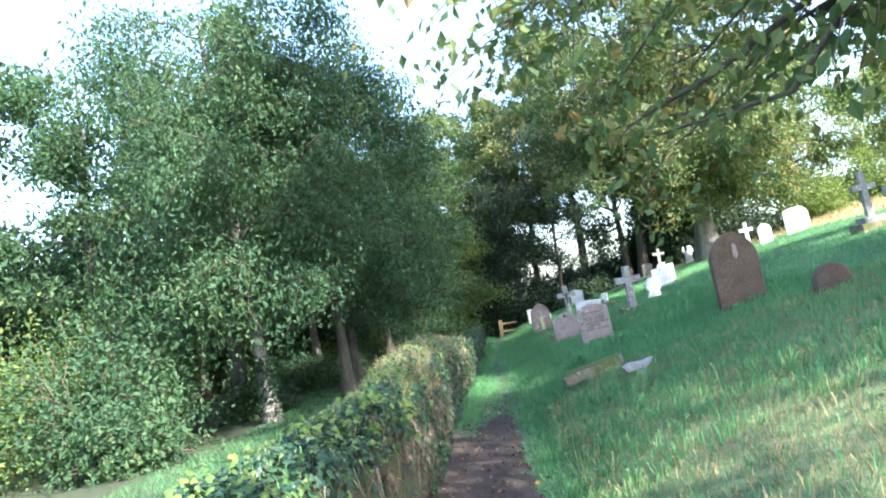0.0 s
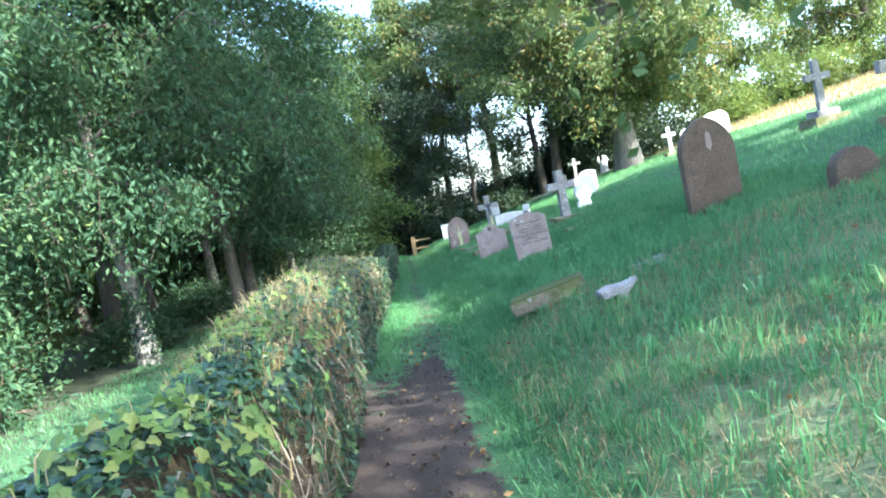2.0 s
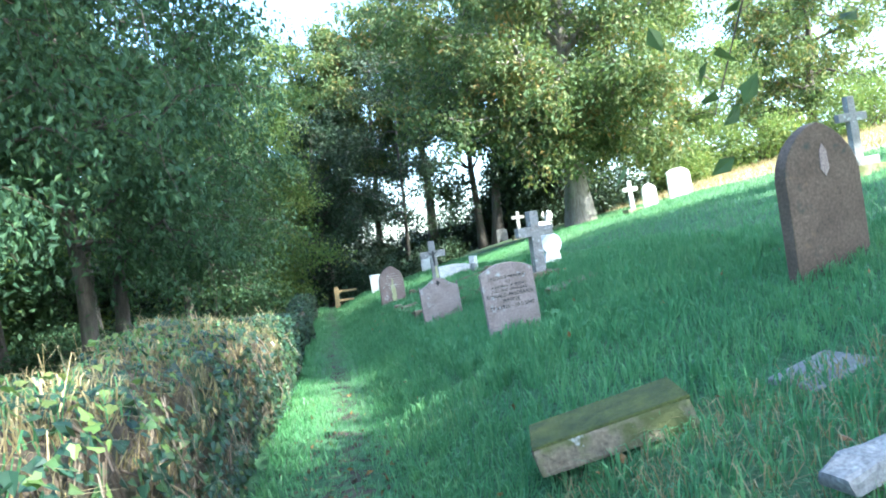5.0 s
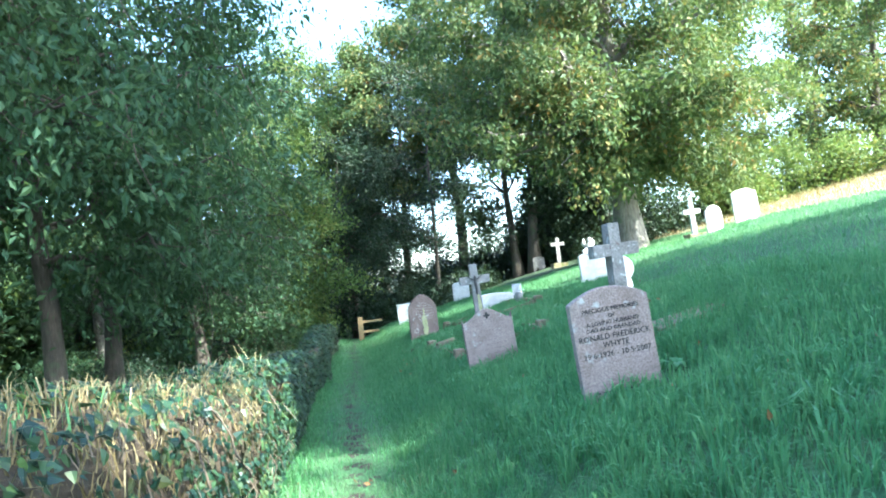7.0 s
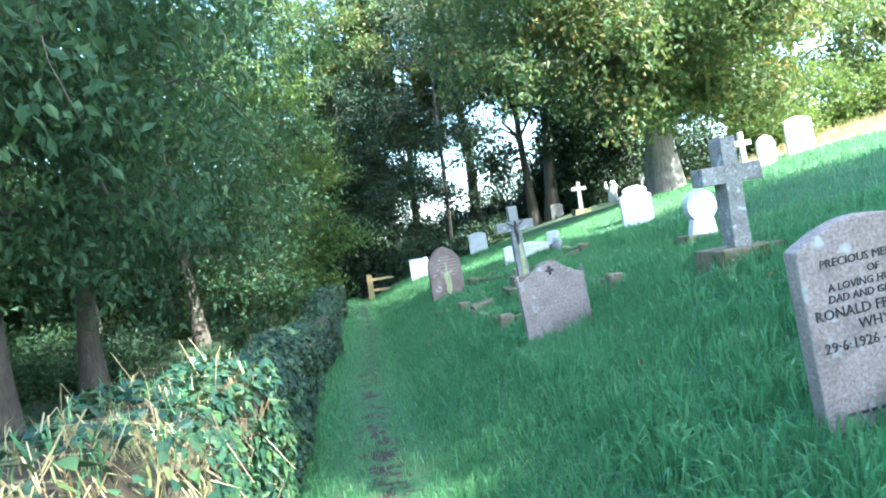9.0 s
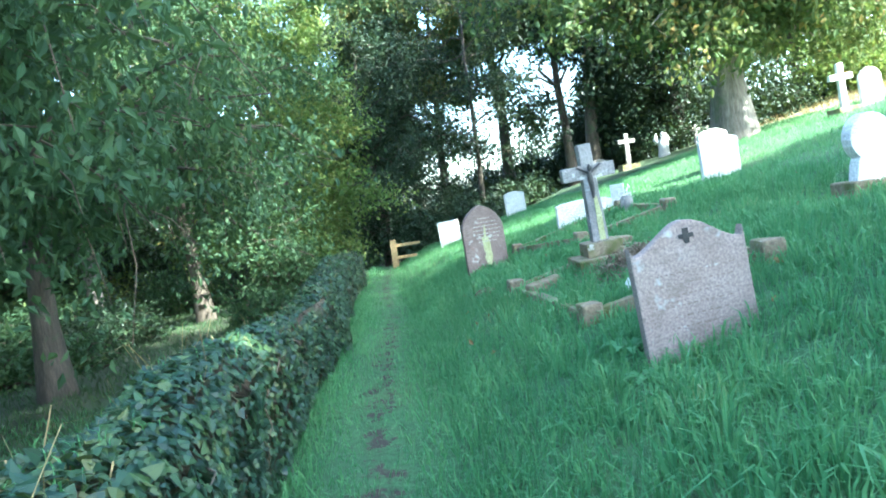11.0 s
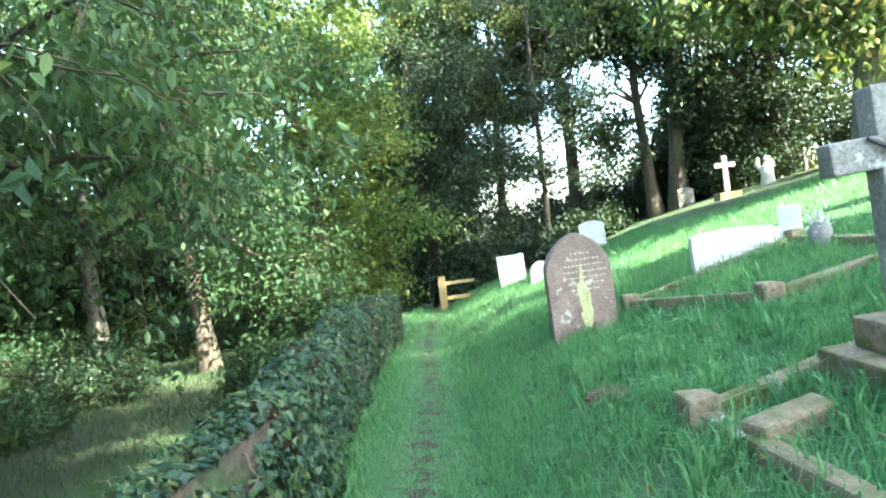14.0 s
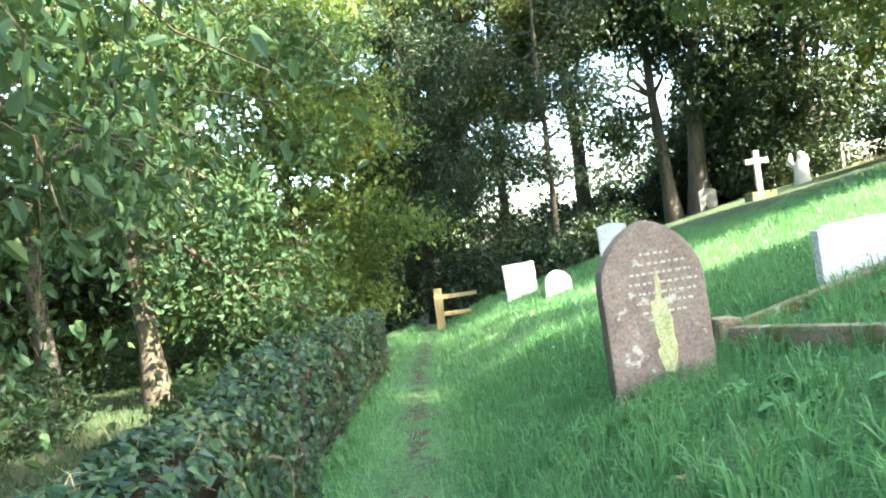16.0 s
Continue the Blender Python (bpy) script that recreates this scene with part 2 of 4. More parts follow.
def part(name, data, material, parent=None, label=""):
    """Links a bmesh or a mesh as one object under a thing or a part."""
    if isinstance(data, bmesh.types.BMesh):
        me = bpy.data.meshes.new(name)
        data.to_mesh(me)
        data.free()
        me.materials.append(material)
        data = me
    ob = new(name, data)
    if parent:
        ob.parent = parent
    if label:
        ob["label"] = label
    return ob


def unit(v):
    return v / np.maximum(np.linalg.norm(v, axis=-1, keepdims=True), 1e-9)


def leaves_at(r, centers, size, droop=0.5, width=0.5, fold=0.25, oval=False):
    """Pointed leaves, folded along the midrib: base, two sides, tip."""
    n = len(centers)
    d = r.normal(size=(n, 3))
    d[:, 2] -= droop * 1.4
    d = unit(d)
    s = unit(np.cross(d, r.normal(size=(n, 3))))
    up = np.cross(d, s)
    ln = size * r.uniform(0.6, 1.35, (n, 1))
    w = ln * width * 0.5
    if oval:
        lift = up * ln * fold * 0.35
        a, c = centers + d * ln * 0.25, centers + d * ln * 0.68 + np.array([0, 0, -0.04]) * ln
        v = np.stack([centers, a + s * w * 0.85 + lift, c + s * w * 0.85 + lift, centers + d * ln - np.array([0, 0, 0.12]) * ln, c - s * w * 0.85 + lift, a - s * w * 0.85 + lift], 1).reshape(-1, 3)
        b = np.arange(n)[:, None] * 6
        return v, np.concatenate([b + [0, 1, 2], b + [0, 2, 3], b + [0, 3, 4], b + [0, 4, 5]])
    mid = centers + d * ln * 0.42
    v = np.stack([centers, mid + s * w + up * ln * fold * 0.4, centers + d * ln, mid - s * w + up * ln * fold * 0.4], 1).reshape(-1, 3)
    b = np.arange(n)[:, None] * 4
    f = np.concatenate([b + [0, 1, 2], b + [0, 2, 3]], 0)
    return v, f


def tube(points, radii, sides=6):
    """A swept, tapered tube as verts and quads split to triangles."""
    p = np.asarray(points, float)
    rad = np.asarray(radii, float)
    t = unit(np.gradient(p, axis=0))
    ref = np.array([0.0, 1.0, 0.0]) if abs(t[0, 2]) > 0.7 else np.array([0.0, 0.0, 1.0])
    a = unit(np.cross(t, ref))
    b = np.cross(t, a)
    ang = np.linspace(0, 2 * math.pi, sides, endpoint=False)
    ring = a[:, None] * np.cos(ang)[None, :, None] + b[:, None] * np.sin(ang)[None, :, None]
    v = (p[:, None] + ring * rad[:, None, None]).reshape(-1, 3)
    i = np.arange(len(p) - 1)[:, None] * sides
    j = np.arange(sides)[None]
    k = (j + 1) % sides
    q = np.stack([i + j, i + k, i + k + sides, i + j + sides], -1).reshape(-1, 4)
    return v, np.concatenate([q[:, [0, 1, 2]], q[:, [0, 2, 3]]])


def joined(pieces):
    vs, fs, o = [], [], 0
    for v, f in pieces:
        vs.append(v)
        fs.append(f + o)
        o += len(v)
    return np.concatenate(vs), np.concatenate(fs)


def bent(r, a, b, sag, steps=6, wob=0.06):
    t = np.linspace(0, 1, steps)[:, None]
    p = a + (b - a) * t
    p[:, 2] += sag * 4 * t[:, 0] * (1 - t[:, 0])
    w = r.normal(size=(steps, 3)) * wob * np.linalg.norm(b - a)
    w[0] = w[-1] = 0
    return p + w


def tree(name, label, x, y, h, girth, crown, radii, n_leaf, size, leaf, bark, seed, lean=(0, 0), low=0.25, limbs=16, droop=0.5, width=0.5, spread=0.35, extra=(), category="tree", sink=0.15, oval=False):
    """A tapered, wavering trunk, limbs and twigs that reach into an uneven crown, and single leaves in clusters along the twigs.
    crown: the crown's centre relative to the foot; radii: its half sizes; extra: ends of further limbs, relative to the foot."""
    r = np.random.default_rng(seed)
    z0 = float(height(x, y)) - sink
    root = new(name)
    root.location = (x, y, z0)
    tagged(root, label, category, "trees round the churchyard")
    steps = 10
    t = np.linspace(0, 1, steps)
    tr = np.stack([lean[0] * t * h + r.normal(size=steps).cumsum() * 0.012 * h * t, lean[1] * t * h + r.normal(size=steps).cumsum() * 0.012 * h * t, t * h * 0.92], 1)
    rad = girth * (1 - 0.88 * t) + girth * 0.55 * np.exp(-t * 22)
    v, f = tube(tr, rad, 12)
    part("trunk", mesh_np("trunk", v, f, bark, True), bark, root)
    c, R = np.array(crown, float), np.array(radii, float)
    ends = []
    for i in range(limbs):
        u = low + (0.97 - low) * (i + r.uniform(0, 1)) / limbs
        a = np.array([np.interp(u, t, tr[:, j]) for j in range(3)])
        ang = i * 2.4 + r.uniform(-0.5, 0.5)
        k = r.uniform(0.65, 1.05)
        zz = (u * h * 0.95 - c[2]) / R[2]
        out = math.sqrt(max(0.12, 1 - zz * zz * 0.8))
        b = np.array([c[0] + R[0] * out * k * math.cos(ang), c[1] + R[1] * out * k * math.sin(ang), np.clip(a[2] + r.uniform(-0.12, 0.22) * R[2], c[2] - R[2], c[2] + R[2])])
        ends.append((a, b, float(np.interp(u, t, rad)) * 0.5))
    for e in extra:
        u = min(0.9, max(0.28, (e[2] - 0.3) / (h * 0.92)))
        a = np.array([np.interp(u, t, tr[:, j]) for j in range(3)])
        ends.append((a, np.array(e, float), float(np.interp(u, t, rad)) * 0.5))
    wood, twigs, hubs = [], [], []
    for a, b, g in ends:
        p = bent(r, a, b, r.uniform(0.0, 0.12) * np.linalg.norm(b - a), 7)
        wood.append(tube(p, np.linspace(max(g, 0.03), 0.012, 7), 6))
        L = np.linalg.norm(b - a)
        for s in range(int(7 + L)):
            q = r.uniform(0.22, 1.0)
            o = np.array([np.interp(q, np.linspace(0, 1, 7), p[:, j]) for j in range(3)])
            d = unit(unit(b - a) * 0.6 + r.normal(size=3) * np.array([0.8, 0.8, 0.6]) - np.array([0, 0, droop * 0.5]))
            ln = r.uniform(0.25, 0.5) * min(L, 3.2)
            tw = bent(r, o, o + d * ln, 0.05 * ln, 4)
            tw[:, 2] -= droop * 0.35 * ln * np.linspace(0, 1, 4) ** 2
            twigs.append(tube(tw, np.linspace(0.014, 0.004, 4), 3))
            for w in np.linspace(0.25, 1.0, 5):
                hubs.append([np.interp(w, np.linspace(0, 1, 4), tw[:, j]) for j in range(3)])
    limb_bark = BARK if bark is BARK_PALE else bark
    for v, f in wood:
        part("limb", mesh_np("limb", v, f, limb_bark, True), limb_bark, root)
    v, f = joined(twigs)
    part("twigs", mesh_np("twigs", v, f, TWIG, True), TWIG, root)["kind"] = "stuff"
    hubs = np.array(hubs)
    per = max(4, n_leaf // len(hubs))
    weight = r.uniform(0.3, 1.7, len(hubs))
    count = np.maximum(1, (per * weight).astype(int))
    pos = np.repeat(hubs, count, 0)
    off = r.normal(size=pos.shape) * spread * np.array([1, 1, 0.7])
    pos = pos + off
    # the path keeps its headroom, and nothing hangs below the ground
    wx, wy, wz = pos[:, 0] + x, pos[:, 1] + y, pos[:, 2] + z0
    pos = pos[~((wx > -2.7) & (wx < 0) & (wy < 21.6) & (wy > 14) & (wz < 1.9 - 0.0235 * wy))]
    wx, wy, wz = pos[:, 0] + x, pos[:, 1] + y, pos[:, 2] + z0
    pos = pos[~((np.abs(wx) < 1.25) & (wz < 3.4 - 0.0235 * wy) & (wy < 21.3) & (wy > -4)) & (wz > height(wx, wy) + 0.1)]
    v, f = leaves_at(r, pos, size, droop, width, 0.25, oval)
    crown_ob = part("crown", mesh_np("crown", v, f, leaf), leaf, root)
    crown_ob["kind"] = "stuff"
    return root


def bush(name, label, x, y, radii, n_leaf, size, leaf, seed, droop=0.2, category="bush", width=0.55, clumps=40):
    """A shrub of many stems that fan out of the ground, with leaves in uneven clumps."""
    r = np.random.default_rng(seed)
    root = new(name)
    root.location = (x, y, float(height(x, y)) - 0.1)
    tagged(root, label, category, "shrubs round the churchyard")
    R = np.array(radii, float)
    u = r.uniform(0, 1, clumps)
    ang = r.uniform(0, 2 * math.pi, clumps)
    k = r.uniform(0.35, 1.0, clumps) ** 0.6
    tips = np.stack([R[0] * k * np.cos(ang) * np.sqrt(1 - 0.75 * u * u), R[1] * k * np.sin(ang) * np.sqrt(1 - 0.75 * u * u), R[2] * (0.12 + 0.88 * u)], 1)
    stems = [tube(bent(r, np.array([0.15 * q[0], 0.15 * q[1], 0.0]), q, 0.1 * R[2], 5), np.linspace(0.03, 0.006, 5), 4) for q in tips]
    v, f = joined(stems)
    part("stems", mesh_np("stems", v, f, TWIG, True), TWIG, root)["kind"] = "stuff"
    count = np.maximum(3, (n_leaf / clumps * r.uniform(0.4, 1.6, clumps)).astype(int))
    pos = np.repeat(tips, count, 0)
    pos = pos * r.uniform(0.55, 1.05, (len(pos), 1)) + r.normal(size=pos.shape) * 0.16 * R.mean()
    pos[:, 2] = np.maximum(pos[:, 2], 0.05)
    v, f = leaves_at(r, pos, size, droop, width)
    c = part("foliage", mesh_np("foliage", v, f, leaf), leaf, root)
    c["kind"] = "stuff"
    return root


# ---- ground ----
def axis(spans):
    out = [np.arange(a, b, s) for a, b, s in spans]
    return np.unique(np.round(np.concatenate(out + [[spans[-1][1]]]), 3))


gx = axis([(-600, -60, 60), (-60, -12, 4), (-12, -2, 0.6), (-2, 3, 0.12), (3, 12, 0.5), (12, 60, 3), (60, 600, 60)])
gy = axis([(-600, -20, 60), (-20, 0, 2), (0, 34, 0.2), (34, 60, 1), (60, 120, 6), (120, 900, 60)])
X, Y = np.meshgrid(gx, gy)
Z = height(X, Y)
nx, ny = len(gx), len(gy)
ii = (np.arange(ny - 1)[:, None] * nx + np.arange(nx - 1)[None]).ravel()
ground_me = mesh_np("ground", np.stack([X, Y, Z], -1).reshape(-1, 3), np.stack([ii, ii + 1, ii + nx + 1, ii + nx], 1), GROUND, True)


def soil_at(x, y):
    mid = -0.20 + 0.06 * np.sin(0.6 * y)
    worn = 1 - 0.49 * smooth(8.2, 10.0, y)
    wide = np.where(x < mid, 0.46 + 0.34 * (1 - smooth(6, 9, y)), 0.30) - 0.04 * smooth(8, 12, y)
    foot = 0.72 * smooth(-1.2, -1.0, x) * (x < mid) * (1 - smooth(7.5, 10.5, y))
    return np.maximum(foot, np.clip(1 - np.abs(x - mid) / wide, 0, 1) ** 0.7 * worn)


def dry_and_sunlit_at(x, y):
    worn = 0.28 * (1 - smooth(6.0, 9.5, y)) * smooth(0.3, 1.0, x) * (0.6 + 0.4 * np.sin(2.3 * x + 1.1 * y))
    # the upper slope turns pale straw to carry the full sun there
    return np.maximum(worn, smooth(12.6, 14.2, x - 0.10 * np.maximum(y - 28, 0)) * smooth(16, 20, y))


def shaded_wood_at(x, y):
    # the darkened floor also covers the shaded ground below the far trees
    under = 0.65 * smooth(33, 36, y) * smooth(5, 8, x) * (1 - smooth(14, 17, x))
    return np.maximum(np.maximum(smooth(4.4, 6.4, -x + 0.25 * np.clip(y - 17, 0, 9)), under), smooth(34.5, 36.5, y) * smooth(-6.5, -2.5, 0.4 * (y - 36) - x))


for key, fn in (("soil", soil_at), ("dry", dry_and_sunlit_at), ("wood", shaded_wood_at)):
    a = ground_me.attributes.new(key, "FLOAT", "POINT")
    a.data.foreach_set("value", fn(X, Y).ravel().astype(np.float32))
tagged(new("ground", ground_me), "uneven grass slope with a worn earth path", "ground", kind="structure")

# ---- boundary wall under earth and ivy ----
WALL_Y0, WALL_Y1 = -3.0, 30.0


def wall_profile(y):
    """Foot and top of the face on the path's side, and of the far face, with its uneven height."""
    y = np.asarray(y, float)
    foot = -0.91 + 0.07 * smooth(11, 15, y) - 0.05 * np.sin(0.8 * y) - 0.03 * np.sin(2.3 * y + 1)
    top = 0.90 + 0.16 * smooth(4, 7, y) - 0.24 * smooth(10, 15, y) - 0.13 * smooth(15, 20, y) + 0.12 * smooth(20, 23, y) + 0.04 * np.sin(0.55 * y + 0.6) + 0.03 * np.sin(1.9 * y)
    return foot, top


def wall_depth(y):
    """How thick the wall and its bank are."""
    y = np.asarray(y, float)
    return 0.42 + 0.26 * smooth(4.5, 8.0, y) - 0.32 * smooth(13.0, 16.5, y)


def build_wall():
    root = tagged(new("wall_boundary"), "old boundary wall buried in earth, ivy and dry grass", "wall", kind="structure")
    ys = np.arange(WALL_Y0, WALL_Y1 + 0.01, 0.1)
    foot, top = wall_profile(ys)
    base = -0.0235 * ys
    m = 26
    pts = []
    for i, y in enumerate(ys):
        f, h, b = foot[i], top[i], base[i]
        k = float(wall_depth(y))
        prof = [(f, -0.15), (f + 0.01, 0.15), (f + 0.02, 0.45), (f + 0.03, 0.72), (f - 0.01, h - 0.10), (f - 0.20 * k, h), (f - 0.5 * k, h + 0.02), (f - 0.8 * k, h - 0.03), (f - k, h - 0.2), (f - k - 0.06, 0.4), (f - k - 0.12, -0.1), (f - k - 0.2, -0.7)]
        s = np.linspace(0, len(prof) - 1, m)
        px, pz = np.interp(s, range(len(prof)), [q[0] for q in prof]), np.interp(s, range(len(prof)), [q[1] for q in prof])
        for a, c in zip(px, pz):
            d = noise.noise(Vector((a * 1.8, y * 1.3, c * 1.8))) * 0.06 - 0.02 + noise.noise(Vector((a * 9, y * 8, c * 9))) * 0.035
            pts.append((a + d, y, b + c + d * 0.5))
    n = len(ys)
    ii = (np.arange(n - 1)[:, None] * m + np.arange(m - 1)[None]).ravel()
    part("earth_core", mesh_np("earth_core", pts, np.stack([ii, ii + m, ii + m + 1, ii + 1], 1), EARTH, True), EARTH, root)
    end = bmesh.new()
    for start in (0, n - 1):
        end.faces.new([end.verts.new(p) for p in pts[start * m:(start + 1) * m]])
    part("wall_end", end, EARTH, root)
    # ivy, thick from the middle stretch on, thinner over the bare bank at the start
    r = np.random.default_rng(21)

    def skin(count, lo, hi, y0, y1, keep):
        y = r.uniform(y0, y1, count)
        f, h = wall_profile(y)
        s = r.uniform(lo, hi, count)
        prof_s = np.array([0, 0.15, 0.45, 0.72, 0.9, 1.15, 1.4, 1.62, 1.9, 2.4, 3.0])
        off = np.array([0.0, 0.01, 0.02, 0.03, -0.01, -0.20, -0.5, -0.8, -1.0, -1.1, -1.25])
        zz = np.array([0.0, 0.15, 0.45, 0.72, 0.87, 0.97, 1.0, 0.94, 0.77, 0.35, -0.3])
        o = np.interp(s, prof_s, off)
        x = f + np.where(o < 0, o * wall_depth(y), o)
        z = np.interp(s, prof_s, zz) * (h / 0.97) - 0.0235 * y
        ok = keep(s, y) > r.uniform(0, 1, count)
        p = np.stack([x, y, z], 1)[ok]
        lump = np.array([noise.noise(Vector(q) * 2.0) for q in p])
        out = np.stack([np.where(s[ok] < 1.0, 1.0, np.where(s[ok] > 1.8, -0.6, 0.1)), np.zeros(ok.sum()), np.where(s[ok] > 0.8, 0.8, 0.15)], 1)
        return p + out * (0.03 + 0.12 * np.clip(lump, -0.3, 1) + r.uniform(0, 0.04, (len(p), 1))[:, 0])[:, None], out

    def ivy_mesh(p, out, size, fine=False):
        k = len(p)
        nrm = unit(out + np.array([0.1, -0.1, 0.25]) + r.normal(size=(k, 3)) * 0.38)
        d = unit(np.cross(nrm, r.normal(size=(k, 3))) - np.array([0, 0, 0.5]))
        s = np.cross(nrm, d)
        ln = size * r.uniform(0.5, 1.3, (k, 1))
        if fine:
            shape = [(-0.1, 0.0), (-0.25, 0.34), (0.12, 0.58), (0.36, 0.30), (0.72, 0.24), (1.0, 0.0), (0.72, -0.24), (0.36, -0.30), (0.12, -0.58), (-0.25, -0.34)]
            v = np.stack([p + d * ln * a + s * ln * b + nrm * ln * (0.10 - 0.3 * abs(b)) for a, b in shape], 1).reshape(-1, 3)
            b = np.arange(k)[:, None] * 10
            return v, np.concatenate([b + [0, j, j + 1] for j in range(1, 9)])
        shape = [(-0.1, 0.0), (-0.12, 0.5), (0.38, 0.34), (1.0, 0.0), (0.38, -0.34), (-0.12, -0.5)]
        v = np.stack([p + d * ln * a + s * ln * b + nrm * ln * (0.10 - 0.25 * abs(b)) for a, b in shape], 1).reshape(-1, 3)
        b = np.arange(k)[:, None] * 6
        return v, np.concatenate([b + t for t in ([0, 1, 2], [0, 2, 3], [0, 3, 4], [0, 4, 5])])

    def keep_ivy(s, y):
        thin = 1 - 0.45 * smooth(20, 26, y)
        body = np.where(y < 5.5, np.where(s < 0.75, 0.05, 0.9), np.where(y < 13.4, np.where(s < 0.8, 0.36, 0.22), 0.95))
        low = np.where(y > 13.4, smooth(-0.1, 0.35, s) * 0.85 + 0.15, 1)
        return body * low * thin
    v, f = joined([ivy_mesh(*skin(80000, 0.0, 2.2, 7.0, 30.0, keep_ivy), 0.045), ivy_mesh(*skin(32000, 0.0, 2.2, -1.0, 7.0, keep_ivy), 0.034, True)])
    part("ivy", mesh_np("ivy", v, f, LEAF_IVY), LEAF_IVY, root, "dark glossy ivy leaves")["kind"] = "stuff"

    # extra bramble leaves, pale to put sunlight on the wall's top
    p, out = skin(6500, 0.75, 2.2, 0.5, 11.0, lambda s, y: np.where(y < 6, 0.8, 0.3) * (0.55 + 0.45 * np.sin(3.1 * y + 2.0 * s)))
    v, f = ivy_mesh(p + out * 0.05, out, 0.033, True)
    part("bramble", mesh_np("bramble", v, f, LEAF_SUNLIT), LEAF_SUNLIT, root, "bramble leaves coloured pale for the sunlit wall top")["kind"] = "stuff"

    def keep_straw(s, y):
        return np.where(y > 5.0, 0.05 + (1 - smooth(11.0, 15.0, y + 0.8 * np.sin(5 * s))) * np.where(s < 0.5, 0.12, np.where(s < 1.0, 0.60, 0.85)), 0.07)
    p, out = skin(1100, 0.25, 1.0, 1.5, 14.0, lambda s, y: 0.5 + 0.5 * np.sin(2.1 * y + 3 * np.sin(0.9 * y)))
    part("hanging_straw", blades(r, p + out * 0.02, -0.20, 0.005, WITHERED, 1.3), WITHERED, root, "dead grass hanging down the bank")["kind"] = "stuff"
    p, out = skin(45000, 0.1, 1.9, -1.0, 30.0, keep_straw)
    part("dry_grass", blades(r, p - out * 0.08, 0.14, 0.006, STRAW, 1.5), STRAW, root, "dead straw-coloured grass")["kind"] = "stuff"
    p, out = skin(12000, 0.9, 2.1, -1.0, 30.0, lambda s, y: np.where(y < 15.5, 0.6, 0.18))
    part("top_grass", blades(r, p - out * 0.06, 0.11, 0.007, GRASS, 0.9), GRASS, root, "green grass tufts")["kind"] = "stuff"
    p, out = skin(150, 1.0, 1.7, 6.0, 19.0, lambda s, y: np.ones_like(s))
    part("tall_grass", blades(r, p - out * 0.06, 0.28, 0.004, STRAW, 1.7), STRAW, root, "long bent grass stalks")["kind"] = "stuff"
    # bare woody stems hanging down the face
    stems = []
    for i in range(150):
        y = r.uniform(1.0, 29.0)
        f0, h0 = [float(q) for q in wall_profile(y)]
        b = -0.0235 * y
        a = np.array([f0 - r.uniform(0.1, 0.3), y, b + h0 + r.uniform(-0.1, 0.05)])
        e = np.array([f0 + r.uniform(0.0, 0.10), y + r.uniform(-0.5, 0.5), b + r.uniform(0.15, 0.6)])
        p = bent(r, a, e, 0.0, 6, 0.05)
        p[1:-1, 0] += 0.09
        stems.append(tube(p, np.linspace(0.008, 0.003, 6), 4))
    v, f = joined(stems)
    part("ivy_stems", mesh_np("ivy_stems", v, f, TWIG, True), TWIG, root)["kind"] = "stuff"
    # stones that show at the foot of the face
    for i in range(30):
        y = r.uniform(1.5, 27.0) if i > 14 else r.uniform(2.0, 9.0)
        f0, h0 = [float(q) for q in wall_profile(y)]
        bm = bmesh.new()
        bmesh.ops.create_icosphere(bm, subdivisions=1, radius=1)
        for q in bm.verts:
            q.co *= r.uniform(0.8, 1.15)
        bmesh.ops.transform(bm, matrix=pose(f0 + 0.01, y, -0.0235 * y + r.uniform(0.08, 0.6), *r.uniform(-25, 25, 3)) @ Matrix.Diagonal((0.035, r.uniform(0.05, 0.11), r.uniform(0.03, 0.06), 1)), verts=bm.verts)
        part("stone", bm, ROCK, root)


def blades(r, p, length, width, material, lay=0.5, name="blades", simple=False, away=None):
    """Grass blades: a bent strip that narrows to its tip."""
    k = len(p)
    ang = r.uniform(0, 2 * math.pi, k)
    side = np.stack([np.cos(ang), np.sin(ang), np.zeros(k)], 1)
    ang2 = r.uniform(0, 2 * math.pi, k)
    out = np.stack([np.cos(ang2), np.sin(ang2), np.zeros(k)], 1) * (lay * r.uniform(0.2, 1.3, (k, 1)))
    if away is not None:
        out = out * 0.5 + away
    ln = length * r.uniform(0.45, 1.3, (k, 1))
    up = np.array([0, 0, 1.0])
    mid = p + (up * 0.62 + out * 0.25) * ln
    tip = p + (up * (0.95 - 0.35 * np.clip(np.linalg.norm(out, axis=1, keepdims=True), 0, 1.4)) + out * 0.8) * ln
    w = width * r.uniform(0.6, 1.3, (k, 1))
    if simple:
        v = np.stack([p - side * w * 0.6, p + side * w * 0.6, tip], 1).reshape(-1, 3)
        return mesh_np(name, v, np.arange(3 * k).reshape(-1, 3), material)
    v = np.stack([p - side * w * 0.5, p + side * w * 0.5, mid - side * w * 0.4, mid + side * w * 0.4, tip], 1).reshape(-1, 3)
    b = np.arange(k)[:, None] * 5
    return mesh_np(name, v, np.concatenate([b + [0, 1, 3], b + [0, 3, 2], b + [2, 3, 4]]), material)


build_wall()

